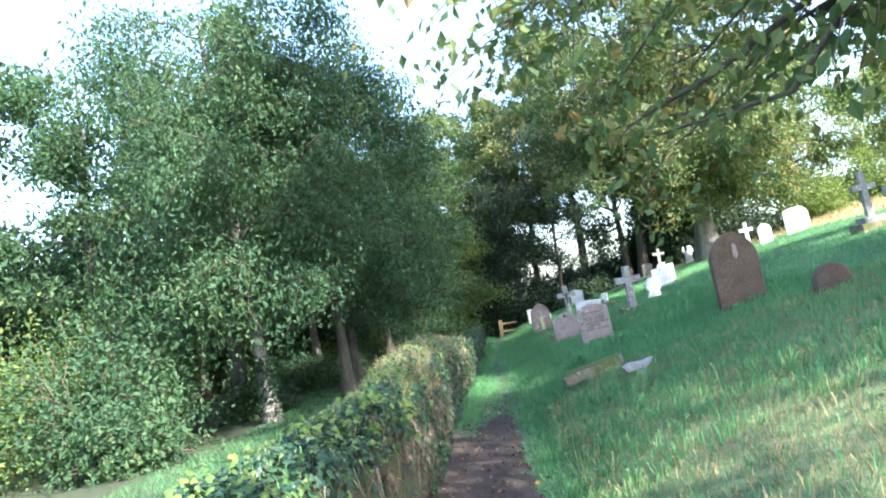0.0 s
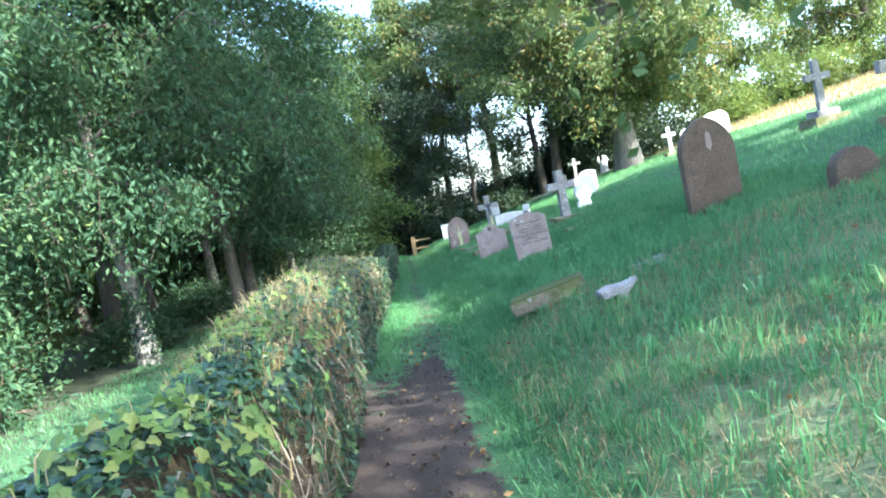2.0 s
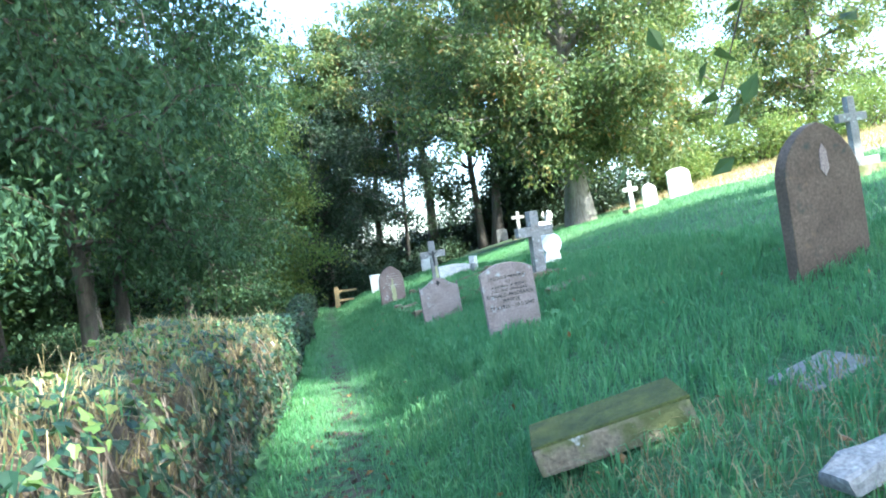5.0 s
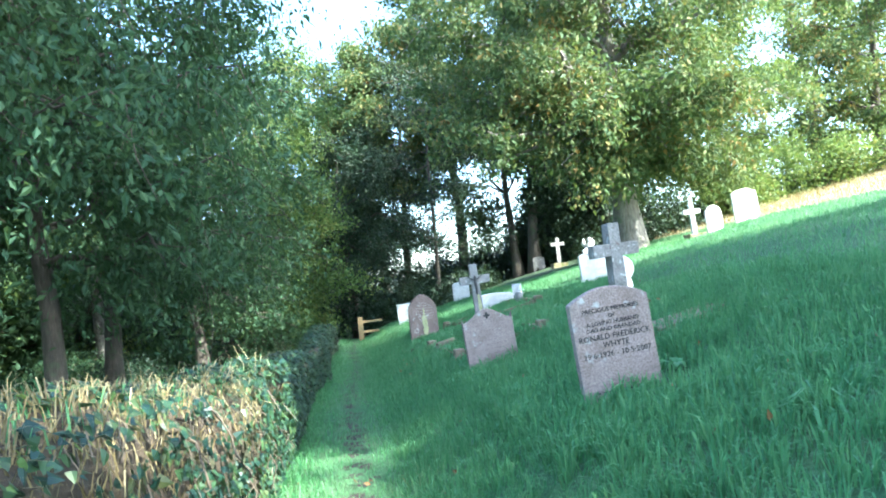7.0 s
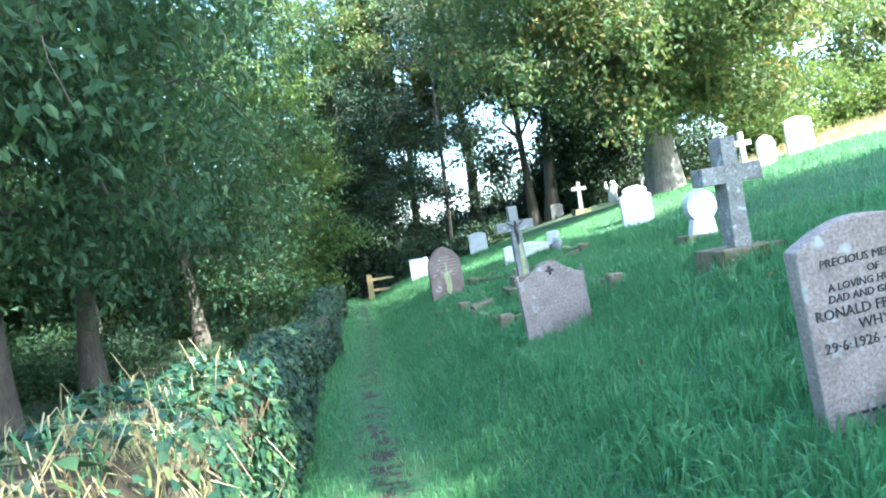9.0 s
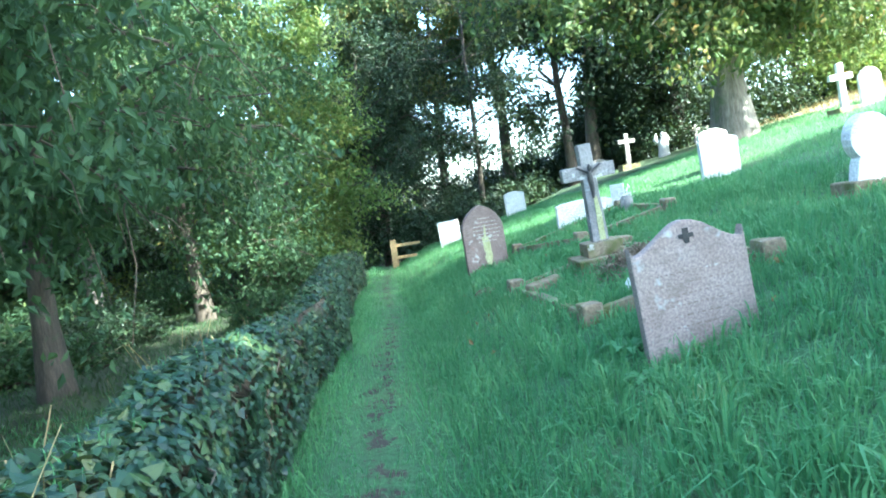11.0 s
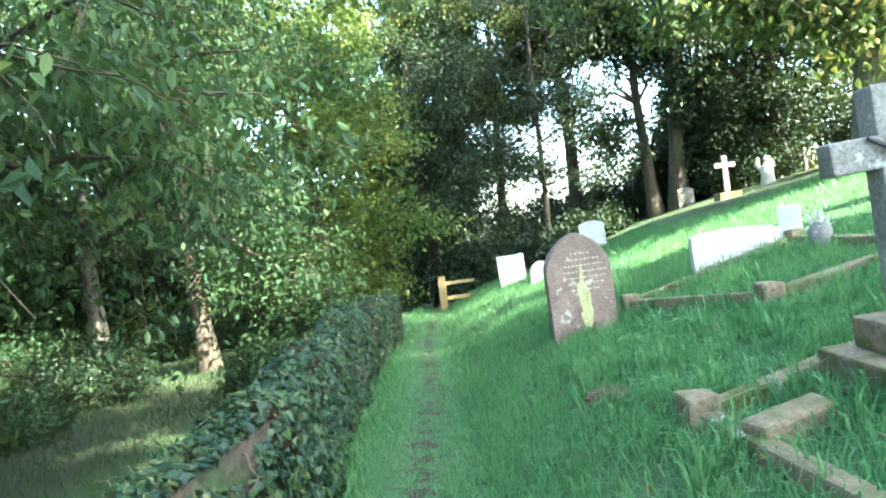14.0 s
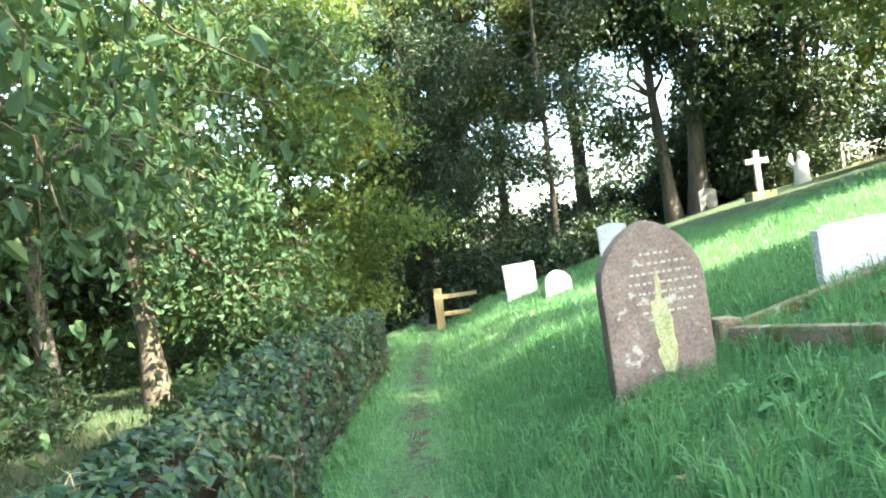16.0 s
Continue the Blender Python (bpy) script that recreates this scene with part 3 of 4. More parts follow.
# ---- gravestones ----
def outline(kind, w, h):
    a = w / 2
    if kind == "gothic":
        s = h * 0.66
        arc = [(a * math.cos(t), s + (h - s) * (0.78 * math.sin(t) + 0.22 * (1 - math.cos(t)))) for t in np.linspace(0, math.pi / 2, 11)]
        return [(-a, 0), (a, 0)] + arc + [(-x, z) for x, z in arc[::-1][1:]]
    if kind == "curved":
        return [(-a, 0), (a, 0)] + [(a * u, h - (0.10 * h) * u * u) for u in np.linspace(1, -1, 13)]
    if kind == "shouldered":
        return [(-a, 0), (a, 0), (a, h * 0.90), (a * 0.86, h * 0.90)] + [(a * 0.86 * u, h - 0.06 * h * u * u) for u in np.linspace(1, -1, 11)] + [(-a * 0.86, h * 0.90), (-a, h * 0.90)]
    if kind == "ogee":
        return [(-a, 0), (a, 0), (a, h * 0.90)] + [(a * u, h * (0.915 + 0.085 * math.cos(math.pi * u))) for u in np.linspace(0.94, -0.94, 13)] + [(-a, h * 0.90)]
    if kind == "wheel":
        disc = [(a * math.cos(t), h - a + a * math.sin(t)) for t in np.linspace(-0.9, math.pi + 0.9, 18)]
        return [(-a * 1.05, 0), (a * 1.05, 0), (a * 0.72, h - 1.95 * a)] + disc + [(-a * 0.72, h - 1.95 * a)]
    if kind == "round":
        return [(-a, 0), (a, 0)] + [(a * math.cos(t), h - a + a * math.sin(t) if h > a else h * math.sin(t)) for t in np.linspace(0.02, math.pi - 0.02, 13)]
    return [(-a, 0), (a, 0), (a, h), (-a, h)]


def slab(points, thick, bevel=0.012, rough=0.004, seed=0):
    """An upright stone: an outline pushed back by its thickness, with worn edges."""
    bm = bmesh.new()
    face = bm.faces.new([bm.verts.new((x, -thick / 2, z)) for x, z in points])
    ext = bmesh.ops.extrude_face_region(bm, geom=[face])
    bmesh.ops.translate(bm, verts=[e for e in ext["geom"] if isinstance(e, bmesh.types.BMVert)], vec=(0, thick, 0))
    bmesh.ops.recalc_face_normals(bm, faces=bm.faces)
    edges = [e for e in bm.edges if e.is_manifold and e.calc_face_angle(0) > 0.6]
    bmesh.ops.bevel(bm, geom=edges, offset=bevel, segments=2, affect="EDGES", profile=0.6)
    for v in bm.verts:
        v.co += Vector(noise.noise_vector(v.co * 9 + Vector((seed, seed, 0)))) * rough
    return bm


def block(w, d, h, bevel=0.012, rough=0.006, seed=0, taper=0.0):
    bm = slab([(-w / 2, 0), (w / 2, 0), (w / 2 - taper, h), (-w / 2 + taper, h)], d, bevel, rough, seed)
    return bm


def stand(name, label, category, x, y, yaw=0.0, lean=0.0, back=0.0, sink=0.0):
    root = new(name)
    root.matrix_world = pose(x, y, float(height(x, y)) - sink, back, lean, yaw)
    return tagged(root, label, category, {"gravestone": "gravestones on the slope", "grave cross": "gravestones on the slope"}.get(category, ""))


def writing(parent, text, size, z, material, front, x=0.0, slant=0.0):
    """Raised letters on a stone's face, in the built-in font."""
    cu = bpy.data.curves.new("letters", "FONT")
    cu.body, cu.size, cu.align_x, cu.extrude, cu.shear, cu.resolution_u = text, size, "CENTER", 0.0015, slant, 2
    ob = new("letters", cu)
    me = bpy.data.meshes.new_from_object(ob.evaluated_get(bpy.context.evaluated_depsgraph_get()))
    bpy.data.objects.remove(ob)
    me.materials.clear()
    me.materials.append(material)
    o = part("inscription", me, material, parent)
    o.matrix_basis = pose(x, front - 0.003, z, 90, 0, 0)
    return o


def bars(parent, rows, front, material, thick=0.012):
    """Lines of writing too worn to be read: rows of (x, z, width)."""
    bm = bmesh.new()
    r = np.random.default_rng(int(rows[0][1] * 1000))
    for x, z, w in rows:
        u = x - w / 2
        while u < x + w / 2:
            k = r.uniform(0.012, 0.045)
            bmesh.ops.create_cube(bm, size=1, matrix=Matrix.Translation((u + k / 2, front - 0.0015, z + r.uniform(-0.001, 0.001))) @ Matrix.Diagonal((k * 0.8, 0.003, thick, 1)))
            u += k + r.uniform(0.006, 0.016)
    o = part("inscription", bm, material, parent)
    o["kind"] = "stuff"
    return o


def headstone(label, x, y, kind, w, h, thick, stone, yaw=0.0, lean=0.0, back=0.0, sink=0.08, bevel=0.012):
    root = stand("headstone", label, "gravestone", x, y, yaw, lean, back, sink)
    part("slab", slab(outline(kind, w, h + sink), thick, bevel, 0.004, x), stone, root)
    return root


def cross_points(h, arm, wide, arm_z, taper=0.85):
    a, b = wide / 2, wide / 2 * taper
    k = wide / 2
    return [(-a, 0), (a, 0), (b, arm_z - k), (arm, arm_z - k), (arm, arm_z + k), (b, arm_z + k), (b, h), (-b, h), (-b, arm_z + k), (-arm, arm_z + k), (-arm, arm_z - k), (-b, arm_z - k)]


def cross(label, x, y, h, arm, wide, arm_z, stone, steps=(), yaw=0.0, lean=0.0, thick=0.11, back=0.0):
    """A cross on its stepped plinth: steps of (width, depth, height) from the lowest."""
    root = stand("grave_cross", label, "grave cross", x, y, yaw, lean, back, 0.10)
    z = 0.0
    for i, (w, d, s) in enumerate(steps):
        s2 = s + (0.10 if i == 0 else 0)
        o = part("plinth", block(w, d, s2, 0.015, 0.008, x + i), MOSSY if i == 0 or x < 3 else stone, root)
        o.location = (0, 0, z)
        z += s2
    if not steps:
        z = -0.05
    top, mid = h - z + 0.10, arm_z - z + 0.10
    b = wide * 0.43
    o = part("shaft", slab([(-wide / 2, 0), (wide / 2, 0), (b, mid), (b * 0.98, top), (-b * 0.98, top), (-b, mid)], thick, 0.012, 0.005, x), stone, root)
    o.location = (0, 0, z - 0.004)
    k = wide * 0.44
    o = part("crossarm", slab([(-arm, mid - k), (arm, mid - k), (arm, mid + k), (-arm, mid + k)], thick - 0.008, 0.012, 0.005, x + 1), stone, root)
    o.location = (0, 0, z - 0.004)
    return root


s_stone = headstone("tall pointed-arch brown sandstone headstone standing in grass", 3.66, 10.75, "gothic", 0.75, 1.17, 0.11, STONE_BROWN, yaw=8, lean=-2.5)
a_stone = headstone("pinkish grey headstone with dark lettering and curved top", 1.77, 13.25, "curved", 0.60, 0.80, 0.08, STONE_PINK, lean=-4, sink=0.16)
part("carved_panel", slab([(-0.045, 0.86), (0.0, 0.80), (0.045, 0.86), (0.035, 1.0), (0.0, 1.06), (-0.035, 1.0)], 0.012, 0.004, 0.002), STONE_PINK, s_stone, "paler carved panel").location = (0.02, -0.056, 0.02)
part("base", block(0.68, 0.22, 0.12), STONE_GREY, a_stone)
for text, size, z, sl in (("PRECIOUS MEMORIES", 0.046, 0.785, 0.1), ("OF", 0.042, 0.738, 0.1), ("A LOVING HUSBAND", 0.042, 0.692, 0.1), ("DAD AND GRANDAD", 0.042, 0.648, 0.1), ("RONALD FREDERICK", 0.058, 0.588, 0), ("WHYTE", 0.058, 0.530, 0), ("29·6·1926 - 10·5·2007", 0.058, 0.462, 0)):
    writing(a_stone, text, size, z, LETTER, -0.04, slant=sl)
bars(a_stone, [(0.0, 0.215, 0.44)], -0.041, LETTER, 0.013)
b_stone = headstone("small weathered pinkish headstone with carved cross and ogee top", 1.63, 17.15, "ogee", 0.66, 0.74, 0.08, STONE_PINK, lean=-4, sink=0.16)
bm = slab(cross_points(0.085, 0.042, 0.024, 0.042, 1.4), 0.008, 0.002, 0)
part("carved_cross", bm, LETTER, b_stone).location = (0.0, -0.042, 0.77)
bars(b_stone, [(0, 0.62, 0.42), (0, 0.56, 0.40), (0, 0.50, 0.34), (0, 0.44, 0.38), (0, 0.38, 0.30), (0, 0.32, 0.36)], -0.0405, STONE_RED, 0.007)
c_stone = headstone("pointed red sandstone headstone with pale lichen streak", 1.45, 24.0, "gothic", 0.66, 1.06, 0.13, STONE_RED, yaw=4, lean=-1)
bars(c_stone, [(0.03, 0.93, 0.20), (0.05, 0.87, 0.34), (0.05, 0.81, 0.40), (0.05, 0.75, 0.42), (0.05, 0.69, 0.40), (0.05, 0.63, 0.36), (0.05, 0.57, 0.30)], -0.067, LETTER_PALE, 0.015)
bm = slab([(-0.02, 0.20), (0.03, 0.19), (0.06, 0.26), (0.075, 0.36), (0.06, 0.42), (0.065, 0.52), (0.045, 0.60), (0.07, 0.615), (0.07, 0.63), (0.02, 0.64), (0.018, 0.76), (0.012, 0.82), (0.010, 0.88), (-0.004, 0.88), (-0.010, 0.80), (-0.018, 0.72), (-0.02, 0.645), (-0.06, 0.635), (-0.05, 0.52), (-0.065, 0.42), (-0.05, 0.30)], 0.006, 0.002, 0.012, 3)
part("lichen_streak", bm, LICHEN, c_stone, "pale yellow lichen").location = (0.02, -0.066, 0)
v_stone = headstone("wide white marble headstone lit by the sun", 3.24, 24.45, "shouldered", 0.94, 0.38, 0.10, STONE_WHITE, yaw=-2, lean=-1)
bars(v_stone, [(0, 0.38, 0.6), (0, 0.335, 0.66), (0, 0.29, 0.6), (0, 0.245, 0.64), (0, 0.20, 0.5)], -0.052, LETTER_GREY, 0.014)
headstone("narrow white stone slab beside the wide headstone", 3.82, 24.38, "plain", 0.22, 0.43, 0.08, STONE_WHITE, yaw=-30, lean=-1)
w_stone = headstone("upright white headstone with shallow curved top", 6.22, 25.5, "curved", 0.74, 0.80, 0.10, STONE_WHITE, lean=-2)
headstone("pale headstone behind another white headstone", 6.65, 26.5, "curved", 0.6, 0.78, 0.10, STONE_WHITE, lean=-2)
bars(w_stone, [(0, 0.66, 0.4), (0, 0.58, 0.5), (0, 0.50, 0.44), (0, 0.42, 0.5)], -0.052, LETTER_GREY, 0.014)
r_stone = headstone("carved wheel-headed white stone with lichened foot", 4.36, 19.3, "wheel", 0.44, 0.74, 0.12, STONE_WHITE, yaw=4)
part("base", block(0.62, 0.30, 0.22, 0.02, 0.02, 2), MOSSY, r_stone)
cross("rough granite cross on a square lichened base", 3.16, 16.5, 1.12, 0.30, 0.18, 0.79, STONE_LICHEN, [(0.60, 0.46, 0.14)], yaw=4, lean=-2, thick=0.18)
d_cross = cross("stone crucifix on a stepped mossy plinth", 2.08, 20.15, 1.25, 0.265, 0.16, 0.97, STONE_GREY, [(0.60, 0.56, 0.13), (0.36, 0.36, 0.14)], thick=0.13, yaw=-3, lean=-3)


def crucifix():
    """The small dark figure on the cross, as a plain shape."""
    pieces = [tube(np.array([(0, 0, 0.0), (0.005, -0.012, 0.09), (0, -0.01, 0.19), (0, -0.012, 0.27)]), [0.012, 0.02, 0.03, 0.022], 8),
              tube(np.array([(0, -0.01, 0.25), (-0.06, -0.006, 0.29), (-0.12, 0, 0.33)]), [0.016, 0.012, 0.010], 6),
              tube(np.array([(0, -0.01, 0.25), (0.06, -0.006, 0.29), (0.12, 0, 0.33)]), [0.016, 0.012, 0.010], 6),
              tube(np.array([(0, -0.015, 0.27), (0.005, -0.02, 0.30), (0.006, -0.02, 0.34)]), [0.014, 0.026, 0.012], 8)]
    v, f = joined(pieces)
    o = part("figure", mesh_np("figure", v, f, BRONZE, True), BRONZE, d_cross)
    o.location = (0, -0.078, 0.80)
    s = part("lichen_streak", slab([(-0.03, 0.36), (0.03, 0.36), (0.035, 0.62), (0.012, 0.80), (-0.02, 0.78)], 0.006, 0.002, 0.006), LICHEN, d_cross, "yellow stain down the shaft")
    s.location = (0.02, -0.067, 0.02)


crucifix()
headstone("small white headstone in distant grass", 4.15, 34.8, "curved", 0.66, 0.74, 0.09, STONE_WHITE, lean=-2)
headstone("plain white headstone near the path's end", 1.80, 33.4, "plain", 0.64, 0.68, 0.09, STONE_WHITE, lean=-3)
headstone("low rounded white headstone near the path's end", 2.18, 31.4, "round", 0.46, 0.40, 0.10, STONE_WHITE)
cross("pale stone cross on a low base under trees", 9.5, 38.7, 1.38, 0.33, 0.18, 1.08, STONE_GREY, [(0.7, 0.5, 0.2)])
headstone("small grey headstone under trees", 9.7, 42.8, "curved", 0.62, 0.72, 0.10, STONE_GREY)
cross("grey stone cross on a double plinth", 8.55, 15.75, 1.32, 0.27, 0.16, 0.98, STONE_GREY, [(0.74, 0.6, 0.16), (0.48, 0.4, 0.14)], lean=-3)
cross("broad weathered grey stone cross in grass", 6.5, 11.0, 1.10, 0.29, 0.19, 0.72, STONE_LICHEN, [(0.5, 0.4, 0.08)], lean=-3)
headstone("low rounded brown stone half sunk in grass", 3.95, 8.55, "round", 0.44, 0.36, 0.16, STONE_BROWN, bevel=0.03)
cross("white stone cross in bright sun", 10.36, 27.7, 1.12, 0.27, 0.15, 0.82, STONE_WHITE, [(0.55, 0.45, 0.14)], lean=-3)
headstone("white rounded headstone in bright sun", 11.1, 27.8, "round", 0.52, 0.82, 0.10, STONE_WHITE, lean=-3)
headstone("white headstone with curved top in bright sun", 12.7, 28.6, "curved", 0.85, 1.0, 0.10, STONE_WHITE, lean=-3)
headstone("second white headstone standing close behind", 13.25, 29.3, "gothic", 0.7, 1.0, 0.10, STONE_WHITE, lean=-3)
cross("tiny white cross beneath the trees", 13.4, 41.0, 0.85, 0.2, 0.12, 0.62, STONE_GREY)
angel = stand("statue", "small white weathered angel statue under trees", "statue", 11.6, 40.2, 0, 0, 0, 0.05)


def statue(root):
    pieces = [tube(np.array([(0, 0, 0), (0, 0, 0.3), (0, 0, 0.6), (0.02, 0, 0.8)]), [0.26, 0.22, 0.19, 0.10], 10),
              tube(np.array([(0.02, 0, 0.78), (0.02, 0, 0.9), (0.02, 0, 1.02)]), [0.06, 0.12, 0.05], 10),
              tube(np.array([(-0.05, 0.1, 0.4), (-0.25, 0.15, 0.75), (-0.2, 0.15, 1.0)]), [0.05, 0.12, 0.03], 8),
              tube(np.array([(0.05, 0.1, 0.4), (0.25, 0.15, 0.75), (0.2, 0.15, 1.0)]), [0.05, 0.12, 0.03], 8)]
    v, f = joined(pieces)
    part("body", mesh_np("body", v, f, STONE_WHITE, True), STONE_WHITE, root)


statue(angel)
vase = stand("flower_urn", "small grey stone urn with white flowers", "urn", 3.62, 23.5, 0, 0, 0, 0.03)
v, f = tube(np.array([(0, 0, 0), (0, 0, 0.1), (0, 0, 0.22), (0, 0, 0.30)]), [0.055, 0.09, 0.10, 0.07], 12)
part("pot", mesh_np("pot", v, f, STONE_GREY, True), STONE_GREY, vase)
v, f = leaves_at(np.random.default_rng(4), np.array([0, 0, 0.33]) + np.random.default_rng(5).normal(size=(60, 3)) * 0.05, 0.06, 0.0)
part("flowers", mesh_np("flowers", v, f, STONE_WHITE), STONE_WHITE, vase, "white flowers")

# the broken chest-like block and fragments near the start
box = stand("ledger_block", "low mossy rectangular tomb block in grass", "tomb", 1.07, 9.2, -15, -14, 0, -0.03)
part("slab", block(0.76, 0.42, 0.14, 0.02, 0.012, 5), MOSSY, box)
part("moss", slab([(-0.38, 0.0), (0.38, 0.0), (0.38, 0.02), (-0.38, 0.02)], 0.40, 0.008, 0.012, 8), surface("moss_cushion", [(0.3, (0.05, 0.07, 0.012)), (0.7, (0.15, 0.16, 0.03))], 8.0, 60.0, bump=1.0, dist=0.02), box, "green moss").location = (0, 0, 0.137)
frag = stand("stone_fragment", "broken pale grey stone fragment in grass", "stone", 1.38, 7.95, 15, -8, 6, -0.02)
part("slab", slab([(-0.17, 0.10), (-0.03, 0.06), (-0.01, -0.08), (0.09, -0.08), (0.08, 0.08), (0.19, 0.11), (0.18, 0.145), (0.05, 0.15), (-0.05, 0.145), (-0.18, 0.15)], 0.12, 0.018, 0.03, 6), STONE_GREY, frag)
flat = stand("sunken_slab", "grey flat stone sunk into the grass", "stone", 2.1, 9.0, 10, -11, 0, 0.11)
part("slab", block(0.42, 0.30, 0.13, 0.02, 0.02, 9), STONE_GREY, flat)
flat2 = stand("sunken_slab", "mossy flat stone sunk into the grass", "stone", 3.07, 14.72, 4, -11, 0, 0.07)
part("slab", block(0.75, 0.45, 0.13, 0.02, 0.02, 10), MOSSY, flat2)


def kerb(label, corners, h=0.10, w=0.11, posts=True):
    """A grave's kerb: stone lengths laid on the slope between low corner posts."""
    root = tagged(new("grave_kerb"), label, "grave kerb")
    pts = [Vector((x, y, float(height(x, y)))) for x, y in corners]
    root.location = sum(pts, Vector()) / len(pts)
    for i in range(len(pts)):
        a, b = pts[i], pts[(i + 1) % len(pts)]
        d = b - a
        m = Matrix.Translation((a + b) / 2 - Vector((0, 0, 0.06))) @ d.to_track_quat("X", "Z").to_matrix().to_4x4()
        o = part("kerb_stone", block(d.length - 0.12, w, h + 0.06, 0.02, 0.014, i + d.length), MOSSY, root)
        o.matrix_basis = Matrix.Translation(-root.location) @ m
    if posts:
        for i, p in enumerate(pts):
            o = part("corner_post", block(0.18, 0.18, h + 0.13, 0.025, 0.014, i + p.x, 0.01), MOSSY, root)
            o.location = p - root.location - Vector((0, 0, 0.06))
    return root


kerb("mossy stone kerb round the crucifix grave", [(1.21, 20.45), (1.36, 18.4), (2.55, 18.0), (2.5, 20.7)], h=0.08, w=0.10)
kerb("low mossy kerb of the grave behind the crucifix", [(2.02, 24.35), (2.5, 22.3), (3.7, 22.2), (3.8, 24.3)], h=0.11)
small = stand("kerb_fragment", "loose mossy kerb stone lying in grass", "stone", 1.42, 20.0, 12, -8, 0, 0.06)
part("slab", block(0.34, 0.14, 0.17, 0.02, 0.015, 12), MOSSY, small)

heap = stand("leaf_heap", "heap of brown withered leaves and stems on the grave", "leaf heap", 2.15, 19.45, 0, 0, 0, 0.0)
hr = np.random.default_rng(17)
hp = hr.normal(size=(2200, 3)) * np.array([0.19, 0.26, 0.03])
hp[:, 2] = np.abs(hp[:, 2]) + 0.10 * np.exp(-(hp[:, 0] ** 2 + hp[:, 1] ** 2) * 8) + hp[:, 0] * 0.22 + 0.02
v, f = leaves_at(hr, hp, 0.045, 0.1, 0.35)
part("withered_leaves", mesh_np("withered_leaves", v, f, WITHERED), WITHERED, heap)["kind"] = "stuff"

pale = stand("stone_block", "pale sunlit stone block among the far trees", "stone block", -10.4, 43.6, 10, 0, 0, 0.1)
part("slab", block(0.95, 0.4, 1.25, 0.03, 0.02, 3, 0.05), STONE_WHITE, pale)

chip = stand("white_chip", "small white stone chip inside the kerb", "stone", 1.86, 18.75, 20, -12, 0, 0.03)
part("slab", slab([(-0.09, 0), (0.08, 0), (0.10, 0.09), (-0.02, 0.14), (-0.10, 0.08)], 0.07, 0.012, 0.012, 4), STONE_WHITE, chip)

# fence at the path's end
gate = tagged(new("fence"), "short weathered timber fence post with rails at the path's end", "fence")
gate.location = (0.08, 34.6, float(height(0.08, 34.6)) - 0.1)
part("post", block(0.19, 0.17, 1.0, 0.012, 0.004, 1), WOOD, gate)
for z, ln in ((0.80, 0.75), (0.42, 0.6)):
    o = part("rail", slab([(0, -0.05), (ln, -0.03), (ln, 0.05), (0, 0.05)], 0.05, 0.006, 0.003), WOOD, gate)
    o.location = (0.09, 0.03, z)

# ---- trees beyond the wall ----
first_tree = tree("birch_tree", "tall pale-barked tree with drooping grey-green leaves", -6.2, 17.3, 12.5, 0.19, (0.3, -0.2, 6.9), (4.0, 3.6, 5.4), 46000, 0.14, LEAF_WILLOW, BARK_PALE, 1, lean=(-0.07, 0), low=0.30, limbs=28, droop=0.9, width=0.45, extra=[(-3.2, -1.6, 3.0), (0.6, -3.2, 4.2), (-0.8, -3.4, 5.2), (0.2, -3.0, 6.4), (-1.2, -3.2, 3.6)])
ir = np.random.default_rng(31)
ia, iz = ir.uniform(0, 2 * math.pi, 1500), ir.uniform(0.1, 1.9, 1500)
iv, if_ = leaves_at(ir, np.stack([(0.20 + 0.10 * np.exp(-iz * 2)) * np.cos(ia) - 0.03 * iz, (0.20 + 0.10 * np.exp(-iz * 2)) * np.sin(ia), iz], 1), 0.07, 0.5, 0.9)
part("ivy", mesh_np("ivy", iv, if_, LEAF_IVY), LEAF_IVY, first_tree, "ivy climbing the trunk's foot")["kind"] = "stuff"
tree("birch_tree", "leafy tree with slender dark trunk and drooping leaves", -4.6, 19.4, 12.0, 0.17, (0.4, 0, 7.0), (3.5, 3.4, 4.6), 42000, 0.14, LEAF_WILLOW, BARK, 2, low=0.32, limbs=24, droop=0.9, width=0.45, extra=[(2.2, -0.5, 3.2), (2.4, 1.2, 2.8)])
tree("tree", "dark-trunked leafy tree standing beyond the wall", -8.6, 21.5, 13.0, 0.24, (0, 0, 8.8), (4.2, 4, 4.6), 26000, 0.17, LEAF_WILLOW, BARK, 3, low=0.36, limbs=22, droop=0.8)
tree("tree", "leafy tree with boughs reaching over the wall", -5.4, 24.2, 12.5, 0.20, (0.8, -0.4, 8.8), (3.9, 3.6, 3.8), 30000, 0.105, LEAF_WILLOW, BARK, 4, oval=True, low=0.46, limbs=24, droop=0.8, width=0.55, spread=0.28,
     extra=[(3.2, -2.0, 3.1), (3.9, -1.4, 3.6), (2.9, -2.8, 3.7), (2.0, -3.2, 3.9), (3.6, -1.8, 4.7), (3.6, 0.6, 3.2), (3.4, 1.8, 2.8), (4.0, -0.6, 4.2)])
tree("tree", "tall leafy tree on lower ground beyond the wall", -10.2, 28.5, 13.0, 0.22, (0, 0, 9.0), (4.2, 4, 4.6), 22000, 0.19, LEAF_WILLOW, BARK, 5, low=0.38, limbs=20)
